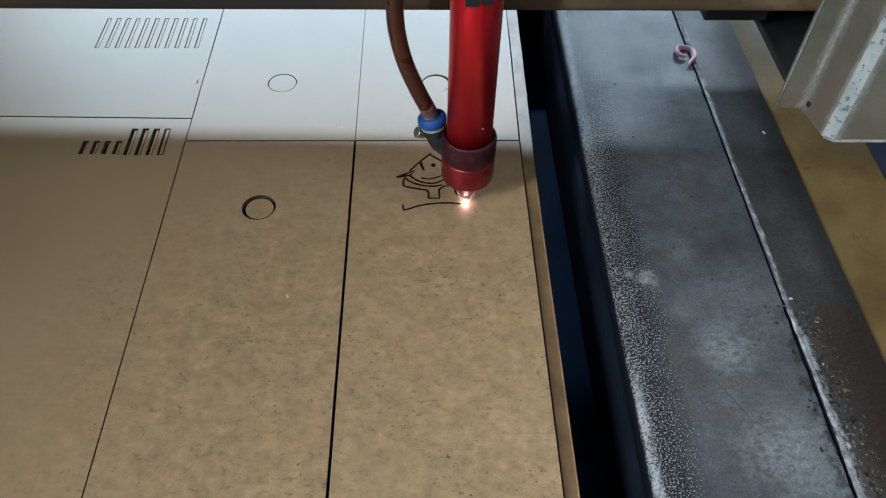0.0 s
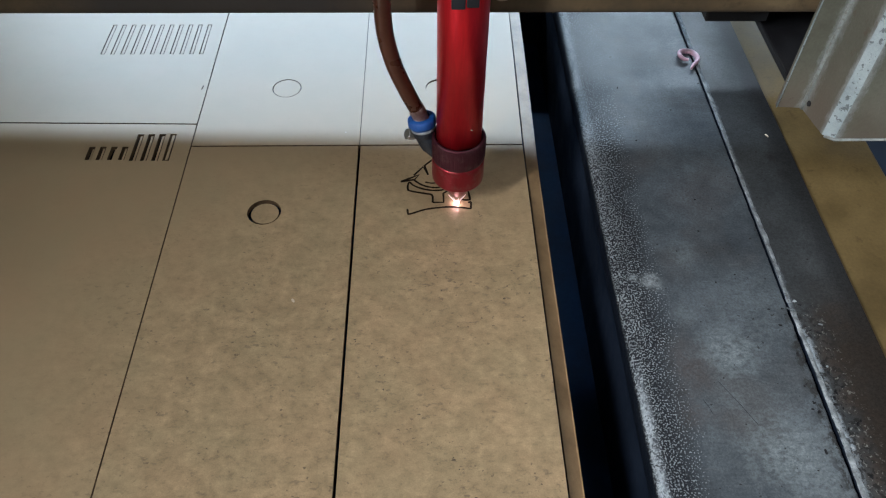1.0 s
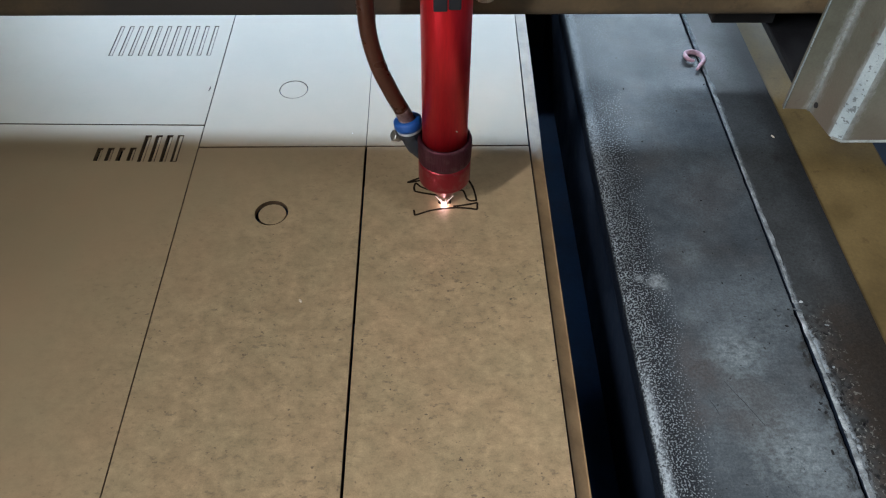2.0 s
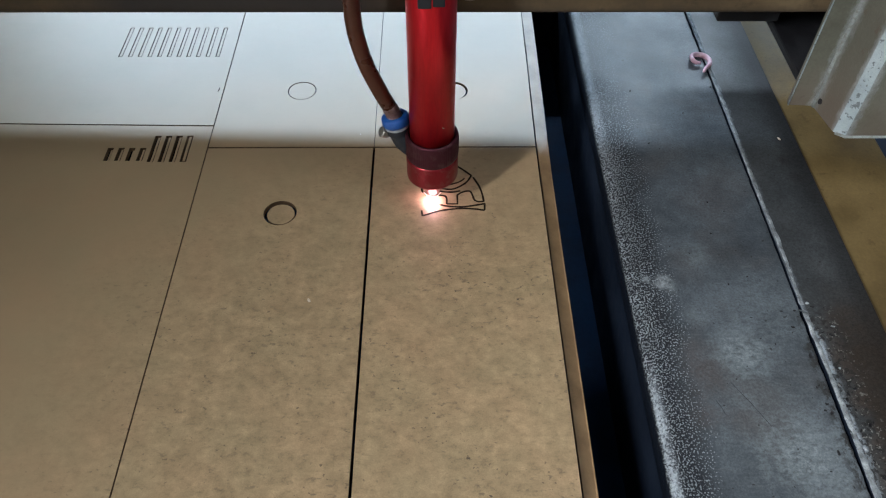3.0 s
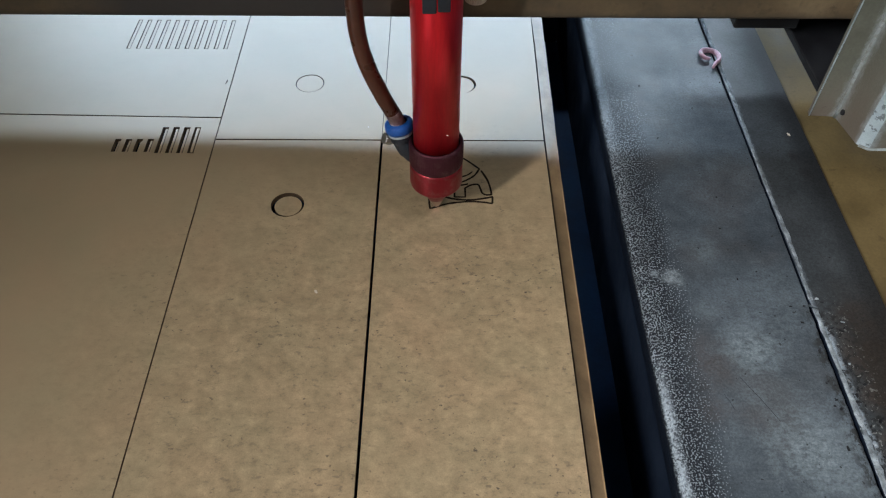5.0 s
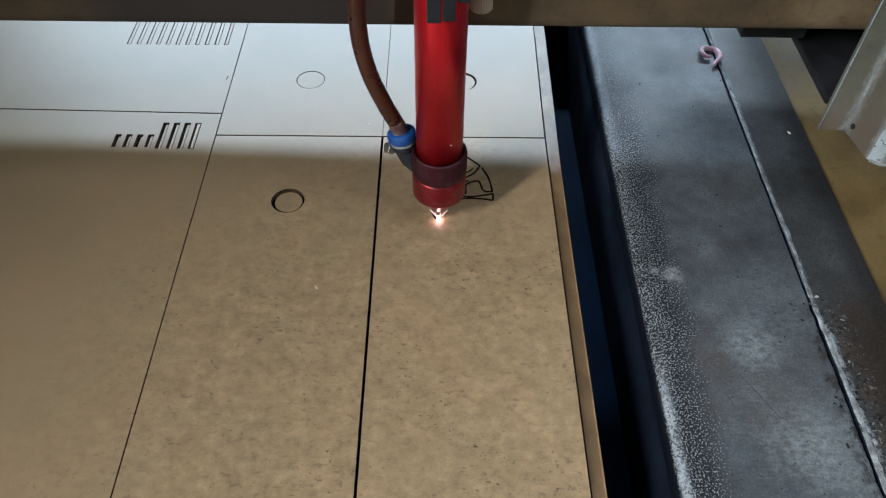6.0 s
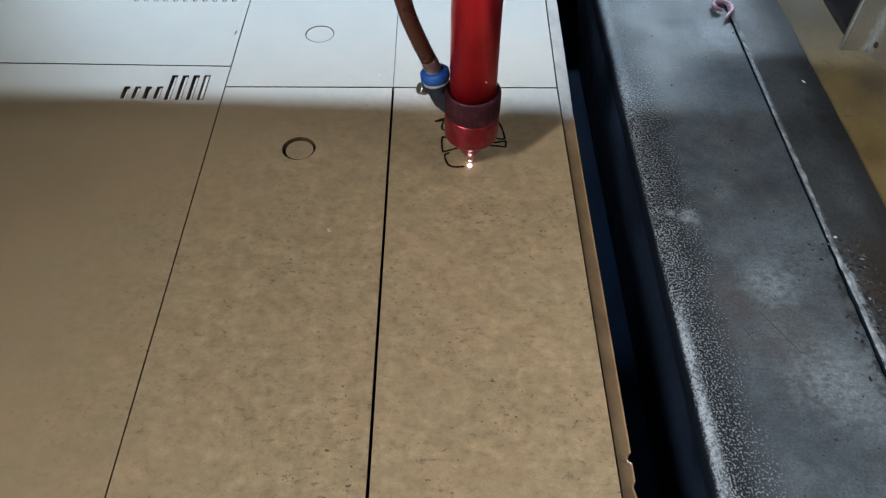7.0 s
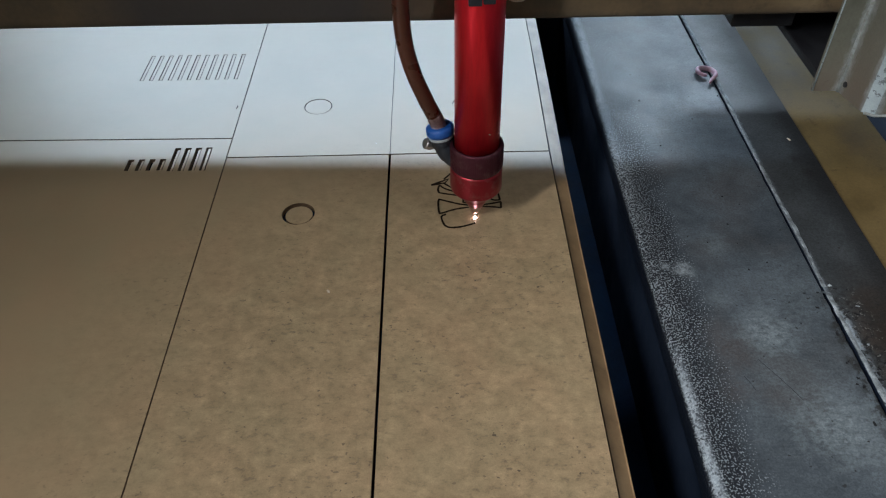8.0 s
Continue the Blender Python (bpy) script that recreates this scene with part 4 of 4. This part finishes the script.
# ---- small loose things ----
def pink_piece():
    a0 = [(-0.0010, -0.0022), (-0.0044, -0.0020), (-0.0062, 0.0020), (-0.0046, 0.0066), (0.0000, 0.0086), (0.0044, 0.0068), (0.0060, 0.0016), (0.0046, -0.0044), (0.0012, -0.0086), (-0.0012, -0.0124)]
    pts = smooth_line([(x, y, 0.0018 + 0.0008 * math.sin(k)) for k, (x, y) in enumerate(a0)], 5)
    n = len(pts)
    rad = [0.0011 + 0.00008 * min(k, 9) if k < n - 8 else 0.0018 - 0.00010 * (k - n + 8) for k in range(n)]
    ob = part("pink_offcut", sweep(pts, rad, 12, flat=0.8), PINK, smooth=True)
    ob.matrix_world = pose(0.2214, 0.0850, 0.0, 0, 0, 0)
    tagged(ob, "curled pink rubber offcut lying on the steel deck", "offcut")


pink_piece()
for x, y, s in ((-0.0280, -0.1170, 0.0011), (0.2523, 0.0065, 0.0012), (-0.009, 0.012, 0.0004)):
    bm = bmesh.new()
    bmesh.ops.create_icosphere(bm, subdivisions=1, radius=s, matrix=pose(x, y, s * 0.35, 10, 20, 40) @ Matrix.Diagonal((0.8, 1.3, 0.45, 1)))
    tagged(part("wood_chip", bm, CHIP), "tiny pale wood chip lying on the surface", "chip", "wood chips")


splinter = sweep([(-0.1056, 0.0545, 0.0003), (-0.1050, 0.0572, 0.0004), (-0.1052, 0.0588, 0.0003)], [0.0002, 0.0004, 0.0002], 8)
tagged(part("splinter", splinter, MDF_CORE), "tiny scorched splinter lying on the fibreboard", "splinter")


rnd = random.Random(11)
for k in range(14):
    x, y, s = rnd.uniform(0.165, 0.222), rnd.uniform(-0.24, 0.06), rnd.uniform(0.00035, 0.0007)
    bm = bmesh.new()
    bmesh.ops.create_icosphere(bm, subdivisions=1, radius=s, matrix=pose(x, y, s * 0.4, 30 * k, 20, 50 * k) @ Matrix.Diagonal((1.4, 0.8, 0.6, 1)))
    tagged(part("grit", bm, BLACK), "tiny black grit lying on the steel deck", "grit", "grit on the deck")


# crumbs of soot and filler along the deck's joint
rnd = random.Random(23)
for k in range(34):
    y = rnd.uniform(-0.215, -0.118)
    x = 0.2285 + abs(rnd.gauss(0.0, 0.0055)) if k % 3 else 0.2222 - abs(rnd.gauss(0.0, 0.004))
    s = rnd.uniform(0.0005, 0.0011)
    bm = bmesh.new()
    bmesh.ops.create_icosphere(bm, subdivisions=1, radius=s, matrix=pose(x, y, s * 0.15, 0, 0, 37 * k) @ Matrix.Diagonal((1.5, 0.8, 0.35, 1)))
    for v in bm.verts:
        v.co += Vector((rnd.uniform(-0.3, 0.3), rnd.uniform(-0.3, 0.3), 0)) * s
    pale = k % 9 == 1
    text = "small pale filler crumb beside the deck joint" if pale else "small black soot crumb beside the deck joint"
    tagged(part("crumb", bm, SEAM if pale else BLACK), text, "crumb", "crumbs along the deck joint")


# ---- movement ----
HEAD = [
    (0.0, 0.0648, -0.0527), (0.5, 0.0627, -0.0489), (1.0, 0.0575, -0.0502), (1.5, 0.0520, -0.0506), (2.0, 0.0467, -0.0505), (2.5, 0.0412, -0.0494), (3.0, 0.0358, -0.0469), (3.5, 0.0309, -0.0447),
    (4.0, 0.0295, -0.0492), (4.5, 0.0302, -0.0540), (5.0, 0.0335, -0.0587), (5.3, 0.0313, -0.0612), (5.6, 0.0321, -0.0657), (5.8, 0.0332, -0.0683), (6.0, 0.0347, -0.0688), (6.5, 0.0399, -0.0688), (7.0, 0.0448, -0.0686), (7.5, 0.0494, -0.0655), (8.0, 0.0502, -0.0620),
]
# the spark: full, sunk into the cut while it is weak, drawn up into the nozzle while the beam is off
FULL, WEAK, OFF = 0.0002, -0.0016, 0.0150
SPARKING = [(0.0, FULL), (0.1, WEAK), (0.2, WEAK), (0.28, FULL), (4.4, FULL), (4.47, OFF), (4.96, OFF), (5.04, FULL), (5.9, FULL), (6.1, WEAK), (6.58, WEAK), (6.66, FULL), (6.75, FULL), (6.85, WEAK), (7.1, WEAK), (7.2, FULL), (7.5, FULL), (7.6, WEAK), (7.68, FULL), (7.86, FULL), (8.0, WEAK)]
RAYS = [(0.0, FULL), (0.08, OFF), (0.2, OFF), (0.28, FULL), (4.4, FULL), (4.47, OFF), (4.96, OFF), (5.04, FULL), (6.38, FULL), (6.45, OFF), (6.53, OFF), (6.6, FULL), (6.9, FULL), (6.97, OFF), (7.05, OFF), (7.12, FULL), (7.9, FULL), (7.97, OFF), (8.0, OFF)]
FLARE = [(0.0, OFF), (0.22, OFF), (0.29, FULL), (0.42, FULL), (0.48, OFF), (0.62, OFF), (0.68, FULL), (0.93, FULL), (0.98, OFF), (2.8, OFF), (2.87, FULL), (3.35, FULL), (3.42, OFF), (7.2, OFF), (7.27, FULL), (7.42, FULL), (7.48, OFF), (7.72, OFF), (7.78, FULL), (7.85, FULL), (7.92, OFF), (8.0, OFF)]


def motions():
    walk(head, [(t, pose(x, y, 0)) for t, x, y in HEAD])
    walk(gantry, [(t, pose(0, y, 0)) for t, x, y in HEAD])
    for ob, rows in ((spark, SPARKING), (rays, RAYS), (plume, FLARE)):
        walk(ob, [(t, pose(0, 0, z)) for t, z in rows])
    for ob, t in FRESH:
        t = min(t, 7.8)
        rows = [(0.0, -0.0010), (max(t - 0.06, 0.03), -0.0010), (t + 0.06, 0.0), (8.0, 0.0)]
        walk(ob, [(s, pose(0, 0, z)) for s, z in rows])


motions()
